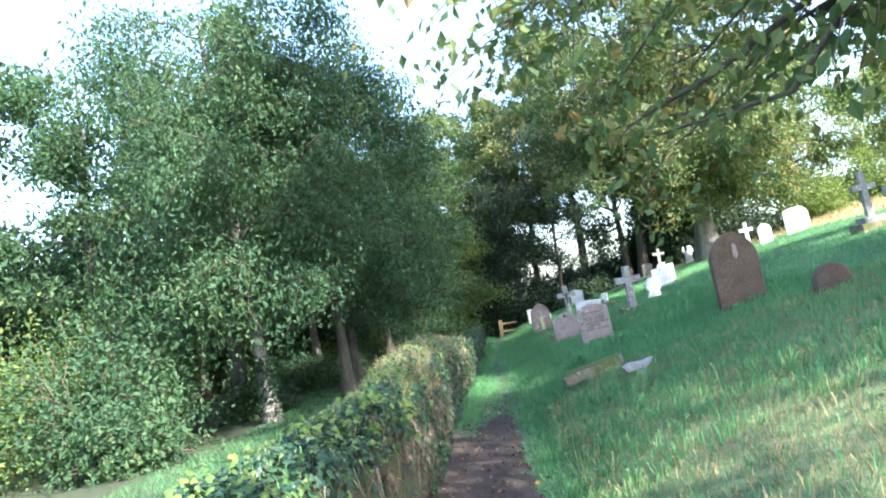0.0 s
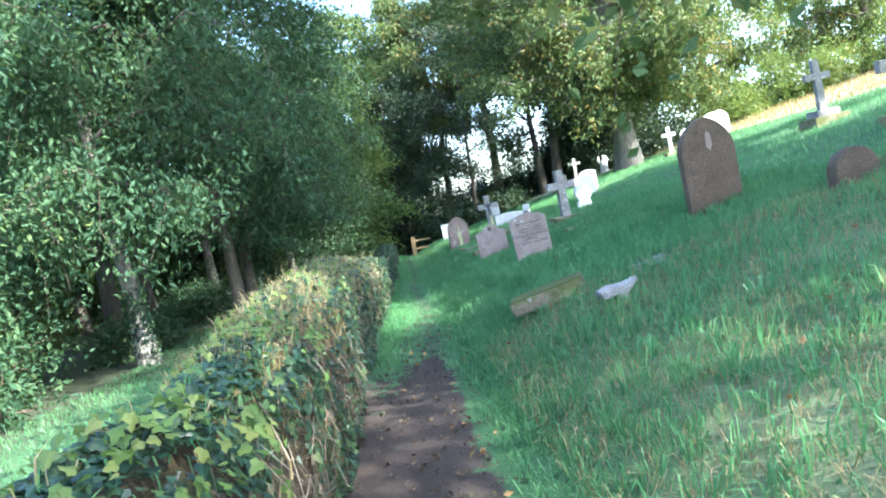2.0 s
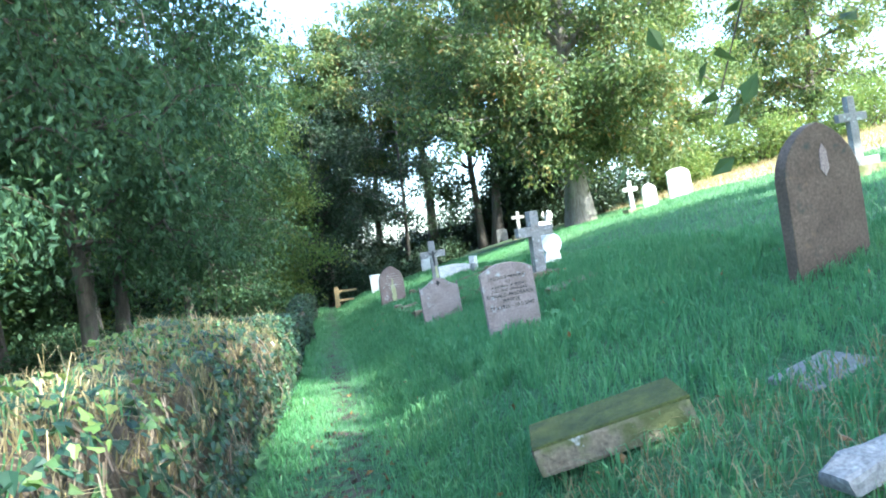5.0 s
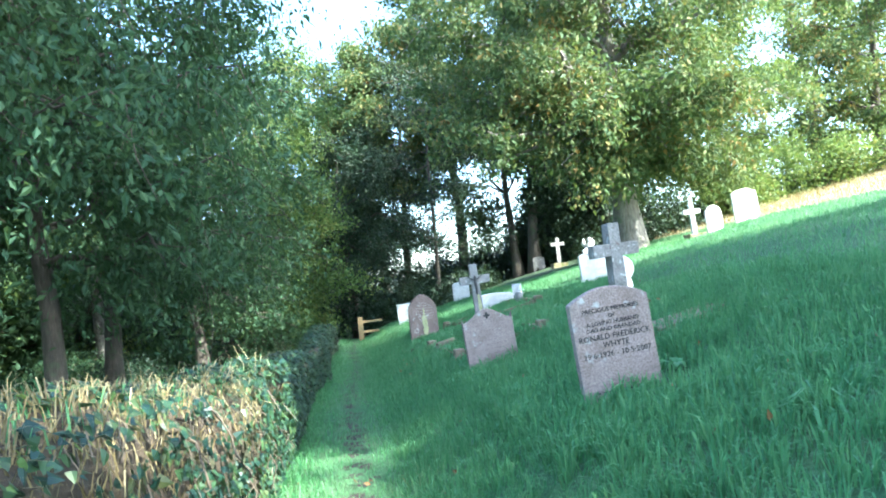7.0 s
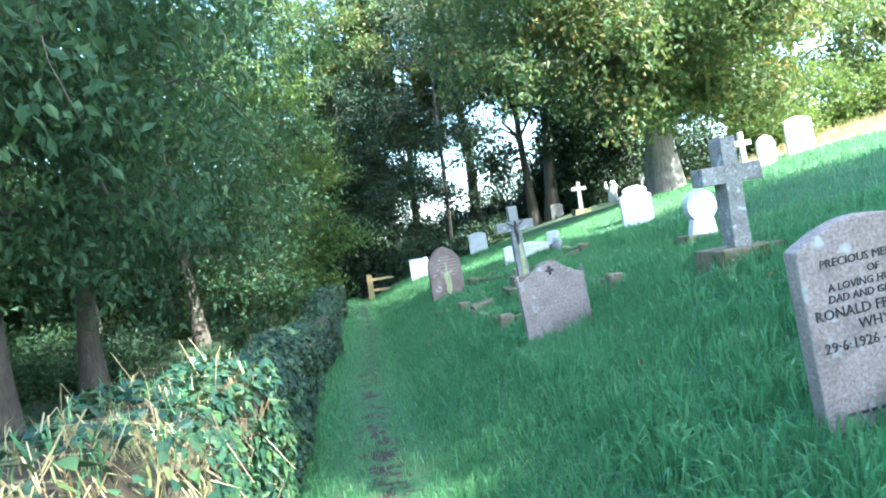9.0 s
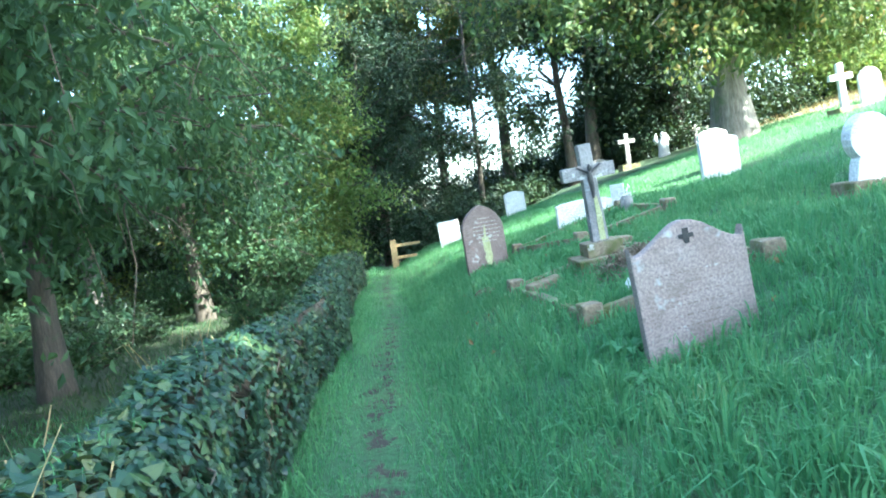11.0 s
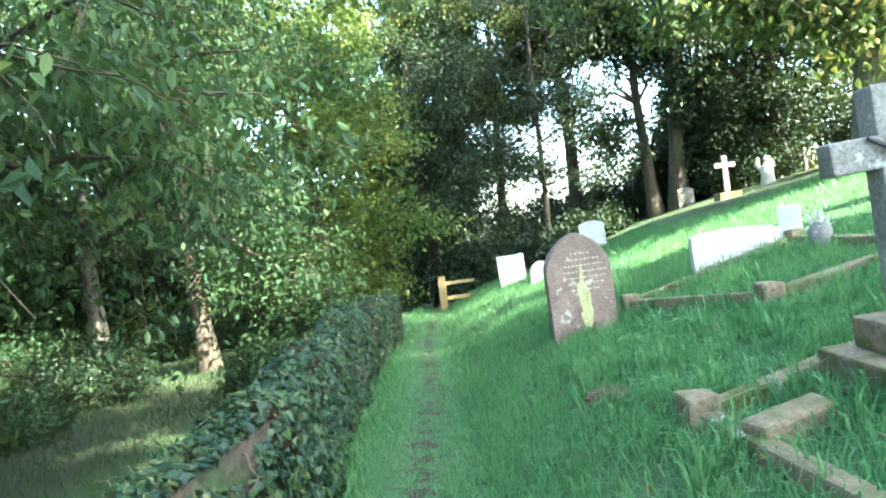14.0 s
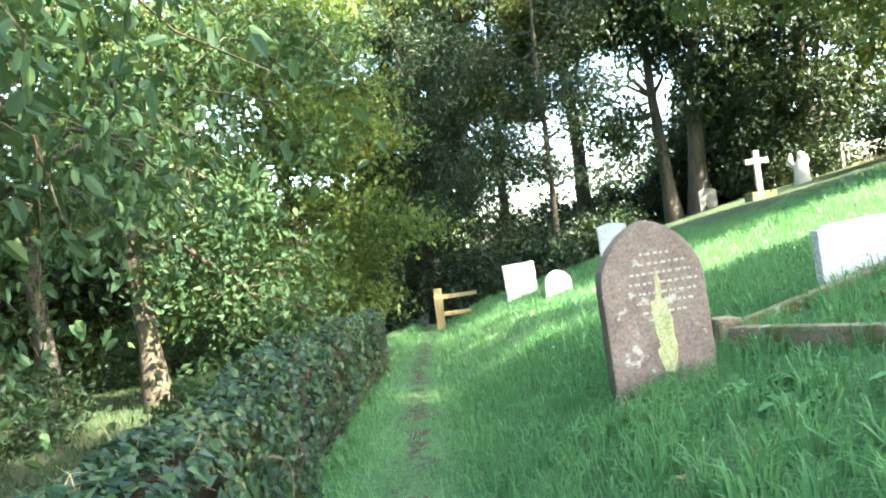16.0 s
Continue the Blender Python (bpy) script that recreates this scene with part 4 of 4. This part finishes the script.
tree("birch_tree", "pale-barked birch with light falling on its trunk", -10.4, 37.6, 14.0, 0.27, (0, 0, 9.2), (3.8, 3.6, 4.8), 22000, 0.20, LEAF_SUNLIT, BARK_PALE, 6, low=0.36, limbs=18)
tree("tree", "tree with a bare leaning reddish trunk beyond the wall", -5.3, 32.4, 12.5, 0.20, (0.6, 0, 8.0), (3.6, 3.4, 4.2), 30000, 0.16, LEAF_WILLOW, BARK, 7, low=0.36, limbs=20, lean=(-0.05, 0), extra=[(2.8, -1.0, 1.8), (3.2, 0.4, 1.4)])
tree("tree", "leafy tree at the far end of the wall", -3.0, 36.6, 13.0, 0.22, (0, 0, 6.4), (3.2, 3.2, 5.8), 34000, 0.17, LEAF_SUNLIT, BARK, 8, low=0.10, limbs=24)
tree("tree", "broad leafy tree among the woodland", -13.5, 22.0, 14.0, 0.26, (0, 0, 7.8), (4.8, 4.4, 6.0), 24000, 0.22, LEAF_WILLOW, BARK, 9, low=0.2, limbs=18)
tree("tree", "broad sunlit leafy tree among the woodland", -15.0, 33.0, 14.5, 0.26, (0, 0, 8.6), (4.8, 4.4, 5.4), 20000, 0.24, LEAF_SUNLIT, BARK, 10, low=0.2, limbs=18)
tree("tree", "far leafy tree closing the woodland", -9.0, 46.0, 16.0, 0.28, (0, 0, 8.6), (5.0, 4.4, 7.0), 24000, 0.26, LEAF_OAK, BARK, 24, low=0.14, limbs=20)
# leaf colour carries the light: yellow-green in sun, duller greens in shade
for i, (x, y, w, h, n, lf) in enumerate(((-8.8, 14.2, 2.2, 3.4, 9000, LEAF_WILLOW), (-7.4, 12.6, 1.3, 1.3, 4000, LEAF_WILLOW), (-12.0, 12.0, 2.6, 4.0, 7000, LEAF_SUNLIT), (-6.6, 29.5, 1.2, 0.8, 3500, LEAF_DARK), (-7.6, 31.6, 1.5, 0.9, 3500, LEAF_DARK), (-6.4, 27.0, 1.0, 0.7, 2500, LEAF_WILLOW), (-11.0, 16.5, 2.6, 3.4, 9000, LEAF_SUNLIT), (-8.0, 26.5, 1.6, 1.0, 4000, LEAF_WILLOW),
                                         (-9.5, 33.0, 2.2, 1.2, 5000, LEAF_WILLOW), (-7.4, 37.5, 1.8, 1.4, 5000, LEAF_WILLOW), (-12.6, 42.0, 3.2, 2.6, 7000, LEAF_SUNLIT), (-5.2, 42.0, 2.8, 3.0, 8000, LEAF_DARK), (-15.0, 27.0, 3.0, 3.4, 8000, LEAF_SUNLIT), (-2.9, 28.2, 0.9, 0.9, 3000, LEAF_WILLOW), (-3.2, 33.0, 1.2, 1.6, 5000, LEAF_WILLOW), (-7.2, 19.2, 1.2, 1.0, 3000, LEAF_WILLOW))):
    bush("undergrowth", "sunlit yellow-green undergrowth beneath the trees" if lf is LEAF_SUNLIT else "tangled grey-green undergrowth beneath the trees", x, y, (w, w, h), n, 0.13, lf, 40 + i, clumps=80)

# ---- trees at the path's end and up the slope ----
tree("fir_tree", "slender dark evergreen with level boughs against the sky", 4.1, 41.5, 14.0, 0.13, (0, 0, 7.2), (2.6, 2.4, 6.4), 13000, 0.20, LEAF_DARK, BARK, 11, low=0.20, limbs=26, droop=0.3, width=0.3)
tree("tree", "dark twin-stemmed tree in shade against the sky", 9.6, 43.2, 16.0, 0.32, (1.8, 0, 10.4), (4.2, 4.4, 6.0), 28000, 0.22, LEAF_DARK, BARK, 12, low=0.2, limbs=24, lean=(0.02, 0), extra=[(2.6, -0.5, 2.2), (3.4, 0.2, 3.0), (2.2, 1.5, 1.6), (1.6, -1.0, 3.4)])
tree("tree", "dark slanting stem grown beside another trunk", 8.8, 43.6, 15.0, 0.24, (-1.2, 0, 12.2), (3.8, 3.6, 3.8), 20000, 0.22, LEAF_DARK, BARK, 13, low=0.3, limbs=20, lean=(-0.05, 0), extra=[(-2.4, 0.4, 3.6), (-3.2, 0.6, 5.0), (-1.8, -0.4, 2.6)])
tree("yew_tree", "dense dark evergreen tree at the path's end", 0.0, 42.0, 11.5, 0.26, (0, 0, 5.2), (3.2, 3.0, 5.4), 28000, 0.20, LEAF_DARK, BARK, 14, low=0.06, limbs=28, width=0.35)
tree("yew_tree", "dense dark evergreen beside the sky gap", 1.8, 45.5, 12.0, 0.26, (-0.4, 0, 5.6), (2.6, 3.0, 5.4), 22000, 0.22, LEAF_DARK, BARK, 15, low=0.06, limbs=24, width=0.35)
tree("tree", "tall leafy tree rising behind the evergreens", 0.6, 49.0, 19.0, 0.3, (-0.4, 0, 12.0), (4.4, 4, 7.0), 25000, 0.26, LEAF_OAK, BARK, 16, low=0.25, limbs=24)
tree("tree", "tall leafy tree with browning leaves behind the evergreens", 6.6, 48.0, 22.0, 0.34, (0.4, 0, 15.8), (5.4, 4.4, 6.0), 27000, 0.26, LEAF_OAK, BARK, 17, low=0.36, limbs=26)
tree("chestnut_tree", "great old tree with thick grey trunk and browning leaves", 10.2, 32.1, 18.0, 0.47, (-0.8, -0.6, 9.8), (7.4, 6.4, 7.2), 88000, 0.21, LEAF_OAK, BARK_OAK, 18, low=0.22, limbs=40, extra=[(-5.5, -2.5, 4.4), (-6.4, -0.5, 5.4), (5.8, -2.0, 4.8), (-2.5, -5.0, 4.6), (2.0, -4.8, 4.4), (0.6, -2.6, 3.9), (-1.2, -2.4, 3.8), (-4.2, -4.2, 6.4), (-6.8, -2.5, 7.6), (3.6, -3.4, 4.0), (6.4, -0.6, 5.8), (-1.6, -2.6, 2.9), (1.5, -2.4, 2.8), (-3.2, -2.6, 3.1), (3.2, -2.0, 3.2), (0.2, -3.2, 3.3), (-4.8, -1.6, 3.4)])
tree("tree", "tall tree with turning leaves above the sky gap", 3.0, 46.8, 17.0, 0.26, (0.6, 0, 12.0), (4.6, 3.4, 4.2), 34000, 0.24, LEAF_OAK, BARK, 27, low=0.45, limbs=26)
tree("tree", "sunlit yellow-green tree rising behind the wall's end", -2.7, 43.0, 13.5, 0.2, (0, 0, 8.0), (2.3, 2.3, 5.0), 22000, 0.19, LEAF_SUNLIT, BARK, 25, low=0.25, limbs=24)
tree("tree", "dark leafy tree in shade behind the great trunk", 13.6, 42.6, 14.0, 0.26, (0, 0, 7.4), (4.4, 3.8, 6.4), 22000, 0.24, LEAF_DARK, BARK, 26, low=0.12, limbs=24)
tree("tree", "sunlit yellow-green tree on the hillside", 19.5, 43.0, 14.0, 0.3, (0, 0, 7.2), (5.4, 5, 6.2), 22000, 0.26, LEAF_SUNLIT, BARK, 19, low=0.12, limbs=24)
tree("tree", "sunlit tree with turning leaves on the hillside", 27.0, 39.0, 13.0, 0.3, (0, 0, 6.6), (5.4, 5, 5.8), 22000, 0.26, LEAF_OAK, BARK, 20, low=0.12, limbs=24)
tree("tree", "broad sunlit tree high on the hillside", 32.0, 50.0, 16.0, 0.32, (0, 0, 8.2), (6.6, 6, 7.0), 18000, 0.30, LEAF_SUNLIT, BARK, 21, low=0.12, limbs=24)
tree("tree", "leafy tree behind the great old tree", 14.6, 46.0, 16.0, 0.3, (0, 0, 8.6), (5.2, 4.6, 7.0), 28000, 0.26, LEAF_OAK, BARK, 22, low=0.12, limbs=24)
# dark leaves for shrubs in shade, yellow-green ones for those in sun
for i, (x, y, w, h, n, lf) in enumerate(((14.2, 37.5, 2.2, 2.2, 8000, LEAF_DARK), (17.5, 37.0, 2.4, 2.2, 8000, LEAF_SUNLIT), (21.5, 36.5, 2.6, 2.4, 8000, LEAF_SUNLIT), (12.6, 43.0, 2.4, 2.4, 8000, LEAF_DARK), (11.0, 47.0, 3.0, 2.2, 8000, LEAF_DARK), (5.8, 47.0, 2.8, 1.6, 7000, LEAF_DARK),
                                         (1.2, 39.6, 1.5, 1.7, 6000, LEAF_DARK), (3.4, 40.0, 1.4, 1.4, 5000, LEAF_DARK), (6.2, 43.5, 1.8, 1.3, 5000, LEAF_DARK), (26.0, 34.5, 3.0, 2.4, 8000, LEAF_SUNLIT), (-2.0, 39.0, 1.4, 1.9, 5000, LEAF_DARK))):
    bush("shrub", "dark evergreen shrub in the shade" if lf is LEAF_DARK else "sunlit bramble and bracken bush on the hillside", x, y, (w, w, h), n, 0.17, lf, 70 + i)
# boughs over the start of the walk, and unseen trees placed upslope to shade the graves
tree("chestnut_tree", "leafy tree whose boughs hang over the slope", 9.5, 0.8, 9.6, 0.34, (-0.2, 0.8, 6.6), (3.7, 4.0, 2.7), 13000, 0.18, LEAF_OAK, BARK, 23, low=0.36, limbs=20, droop=0.7, width=0.6,
     extra=[(-7.2, 8.0, 1.15), (-6.8, 8.1, 1.1), (-7.6, 7.9, 1.3), (-6.4, 7.9, 1.25), (-7.2, 8.0, 1.5), (-7.6, 8.1, 1.9), (-6.7, 7.8, 1.9), (-8.3, 8.0, 2.6), (-8.6, 7.9, 3.2), (-8.9, 7.8, 2.9), (-9.2, 7.6, 3.5)])
for i, (x, y) in enumerate(((12.8, 6.8), (17.0, 2.0), (14.8, 13.6))):
    tree("tree", "unseen tall tree up the slope for shade", x, y, (28.0, 13.5, 22.0)[i], 0.42, (0, 0, (14.2, 8.6, 13.0)[i]), (5.6, 5.8, (11.0, 4.6, 8.0)[i]), (76000, 10000, 24000)[i], 0.38, LEAF_OAK, BARK, 30 + i, low=0.3, limbs=24)
# unseen crown added only to shade the wall's face near the start
tree("tree", "unseen slim tree added to shade the bank", 6.8, -2.5, 13.5, 0.2, (0.3, 1.0, 9.2), (2.0, 2.4, 2.4), 5000, 0.28, LEAF_OAK, BARK, 35, low=0.5, limbs=18)
# backing bushes, every other one in dark leaves for the wood's shaded depth
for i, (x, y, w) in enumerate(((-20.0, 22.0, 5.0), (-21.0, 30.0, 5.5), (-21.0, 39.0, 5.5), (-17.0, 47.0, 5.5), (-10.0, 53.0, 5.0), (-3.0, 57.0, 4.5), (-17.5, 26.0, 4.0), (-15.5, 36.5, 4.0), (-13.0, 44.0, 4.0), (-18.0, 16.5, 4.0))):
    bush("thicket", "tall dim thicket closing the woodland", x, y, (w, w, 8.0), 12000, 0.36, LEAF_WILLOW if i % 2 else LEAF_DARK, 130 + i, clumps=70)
for i, (x, y, w, h) in enumerate(((4.6, 49.5, 2.4, 3.2), (12.5, 49.0, 3.0, 5.0), (9.4, 50.0, 2.6, 2.6), (6.8, 51.0, 2.6, 2.6), (11.2, 46.5, 2.0, 4.2))):
    bush("hedge_shrub", "dark hedge shrub standing below the sky gap", x, y, (w, w, h), 6000, 0.22, LEAF_DARK, 150 + i)

# ---- grass ----
def scatter(r, count, x0, x1, y0, y1, power=1.0):
    x = x0 + (x1 - x0) * r.uniform(0, 1, count) ** power
    y = r.uniform(y0, y1, count)
    return x, y


def grass(label, seed, count, x0, x1, y0, y1, length, width, power=1.0, lay=0.7, bare=True, material=None, simple=False):
    r = np.random.default_rng(seed)
    x, y = scatter(r, count, x0, x1, y0, y1, power)
    clump = 0.5 + 0.5 * np.sin(2.1 * x + 1.7 * np.sin(1.3 * y)) * np.sin(1.9 * y + 1.1 * np.sin(1.7 * x))
    keep = r.uniform(0, 1, count) < 0.55 + 0.45 * clump
    if bare and material is None:
        keep &= r.uniform(0, 1, count) > 0.18 * (1 - smooth(6.0, 9.0, y)) * smooth(0.3, 0.9, x)
    if bare:
        keep &= r.uniform(0, 1, count) > soil_at(x, y) * np.where(y < 11, 1.5, 0.9)
    x, y = x[keep], y[keep]
    p = np.stack([x, y, height(x, y) - 0.01], 1)
    short = (1 - 0.28 * (1 - smooth(7.0, 10.0, y)) * smooth(0.2, 0.8, x)) * (1 - 0.5 * np.clip(soil_at(x, y) * 1.6, 0, 1))
    me = blades(r, p, length, width, material or GRASS, lay, "grass", simple)
    co = np.empty(len(me.vertices) * 3, np.float32)
    me.vertices.foreach_get("co", co)
    co = co.reshape(-1, 3 if simple else 5, 3)
    co = p[:, None] + (co - p[:, None]) * short[:, None, None]
    me.vertices.foreach_set("co", co.astype(np.float32).ravel())
    o = new("grass", me)
    return tagged(o, label, "grass", kind="stuff")


grass("lush green grass on the slope beside the path", 1, 125000, -0.8, 4.5, 1.2, 27.0, 0.125, 0.0085, 1.25, lay=1.25)
grass("green grass on the upper slope", 2, 70000, 4.0, 12.8, 6.0, 34.0, 0.14, 0.013, simple=True)
grass("green grass near the path's end", 3, 30000, -0.8, 6.0, 27.0, 37.0, 0.15, 0.013, simple=True)
grass("rough grass beyond the wall", 4, 30000, -6.5, -1.5, 3.0, 22.5, 0.13, 0.013, bare=False, simple=True)
# dull leaf colour in place of grass green puts tree shade on these blades
grass("rough herbage coloured dark for the shade under the trees", 14, 26000, -9.0, -1.5, 21.0, 40.0, 0.16, 0.016, bare=False, material=LEAF_WILLOW, simple=True)
grass("dry yellowed grass tufts on the slope", 5, 34000, 0.3, 5.5, 1.5, 9.0, 0.16, 0.006, lay=1.5, material=STRAW)
# straw-coloured blades that put bright sun on the upper field
grass("hillside grass coloured pale yellow for full sun", 6, 22000, 13.0, 30.0, 20.0, 40.0, 0.3, 0.02, bare=False, material=STRAW, simple=True)


def tufts(label, seed, count, per, x0, x1, y0, y1, length, width, power=1.2):
    """Tussocks: blades that lean out of one crown."""
    r = np.random.default_rng(seed)
    cx, cy = scatter(r, count, x0, x1, y0, y1, power)
    ok = r.uniform(0, 1, count) > soil_at(cx, cy) * 3
    cx, cy = cx[ok], cy[ok]
    big = np.repeat(r.uniform(0.6, 1.25, len(cx)), per)
    x, y = np.repeat(cx, per), np.repeat(cy, per)
    d = r.normal(size=(len(x), 2)) * 0.035
    away = np.concatenate([d / 0.035 * 0.55 * big[:, None], np.zeros((len(x), 1))], 1)
    x, y = x + d[:, 0], y + d[:, 1]
    p = np.stack([x, y, height(x, y) - 0.01], 1)
    return tagged(new("grass", blades(r, p, length, width, GRASS, 0.5, "grass", away=away)), label, "grass", kind="stuff")


tufts("coarse tussocks of green grass on the slope", 12, 6000, 11, 0.2, 5.0, 4.5, 27.0, 0.155, 0.009)
tufts("thick tussocks of long green grass by the graves", 13, 1500, 22, 0.9, 5.0, 11.0, 27.0, 0.20, 0.012)


def dock(x, y, size, seed):
    """A broad-leaved weed: a rosette of long, folded leaves."""
    r = np.random.default_rng(seed)
    root = new("dock_plant")
    root.location = (x, y, float(height(x, y)))
    tagged(root, "broad-leaved green weed growing in the grass", "weed", "weeds in the grass")
    for i in range(8):
        a = i * 0.8 + r.uniform(-0.3, 0.3)
        d = np.array([math.cos(a), math.sin(a), 0])
        s = np.array([-d[1], d[0], 0])
        ln, w = size * r.uniform(0.7, 1.2), size * 0.16
        pts = []
        for t, k, z in ((0.1, 0.2, 0.05), (0.35, 0.9, 0.35), (0.65, 1.0, 0.45), (0.9, 0.5, 0.36), (1.0, 0.02, 0.30)):
            c = d * ln * t + np.array([0, 0, z * size])
            pts += [c - s * w * k + [0, 0, 0.03 * size], c, c + s * w * k + [0, 0, 0.03 * size]]
        f = []
        for j in range(4):
            for q in (0, 1):
                b = j * 3 + q
                f += [[b, b + 1, b + 4], [b, b + 4, b + 3]]
        part("leaf", mesh_np("leaf", np.array(pts), np.array(f), GRASS, True), GRASS, root)


for i, (x, y, s) in enumerate(((1.30, 17.5, 0.26), (1.45, 17.9, 0.20), (1.2, 16.9, 0.18), (1.66, 23.3, 0.22), (1.62, 22.8, 0.24), (2.0, 22.5, 0.24), (1.85, 23.1, 0.2), (1.92, 13.3, 0.24), (1.15, 13.7, 0.16), (2.3, 13.45, 0.24))):
    dock(x, y, s * 0.75, 200 + i)
mole = new("molehill")
mole.location = (1.06, 21.55, float(height(1.06, 21.55)))
tagged(mole, "small mound of bare reddish earth in the grass", "molehill")
mb = bmesh.new()
bmesh.ops.create_icosphere(mb, subdivisions=3, radius=1)
for q in mb.verts:
    q.co = Vector((q.co.x * 0.17, q.co.y * 0.15, q.co.z * 0.07)) + Vector(noise.noise_vector(q.co * 3)) * 0.025
part("earth", mb, surface("red_earth", [(0.3, (0.09, 0.045, 0.03)), (0.7, (0.20, 0.11, 0.075))], 8.0, 40.0, bump=1.0, dist=0.02), mole)
lr = np.random.default_rng(9)
lx, ly = np.concatenate([lr.normal(-0.2, 0.3, 150), lr.uniform(0.3, 5, 150)]), np.concatenate([lr.uniform(1.5, 14, 150), lr.uniform(2, 28, 150)])
lv, lf_ = leaves_at(lr, np.stack([lx, ly, height(lx, ly) + np.where(lx > 0.4, 0.07, 0.012)], 1), 0.055, 0.0, 0.6)
cx, cy = lr.normal(-0.25, 0.3, 1400), lr.uniform(1.2, 12.0, 1400)
cv, cf = leaves_at(lr, np.stack([cx, cy, height(cx, cy) + 0.004], 1), 0.035, 0.0, 0.9)
tagged(new("path_crumbs", mesh_np("path_crumbs", cv, cf, EARTH)), "crumbs of earth and grit on the path", "grit", kind="stuff")
tagged(new("fallen_leaves", mesh_np("fallen_leaves", lv, lf_, LITTER)), "brown fallen leaves on path and grass", "fallen leaves", kind="stuff")
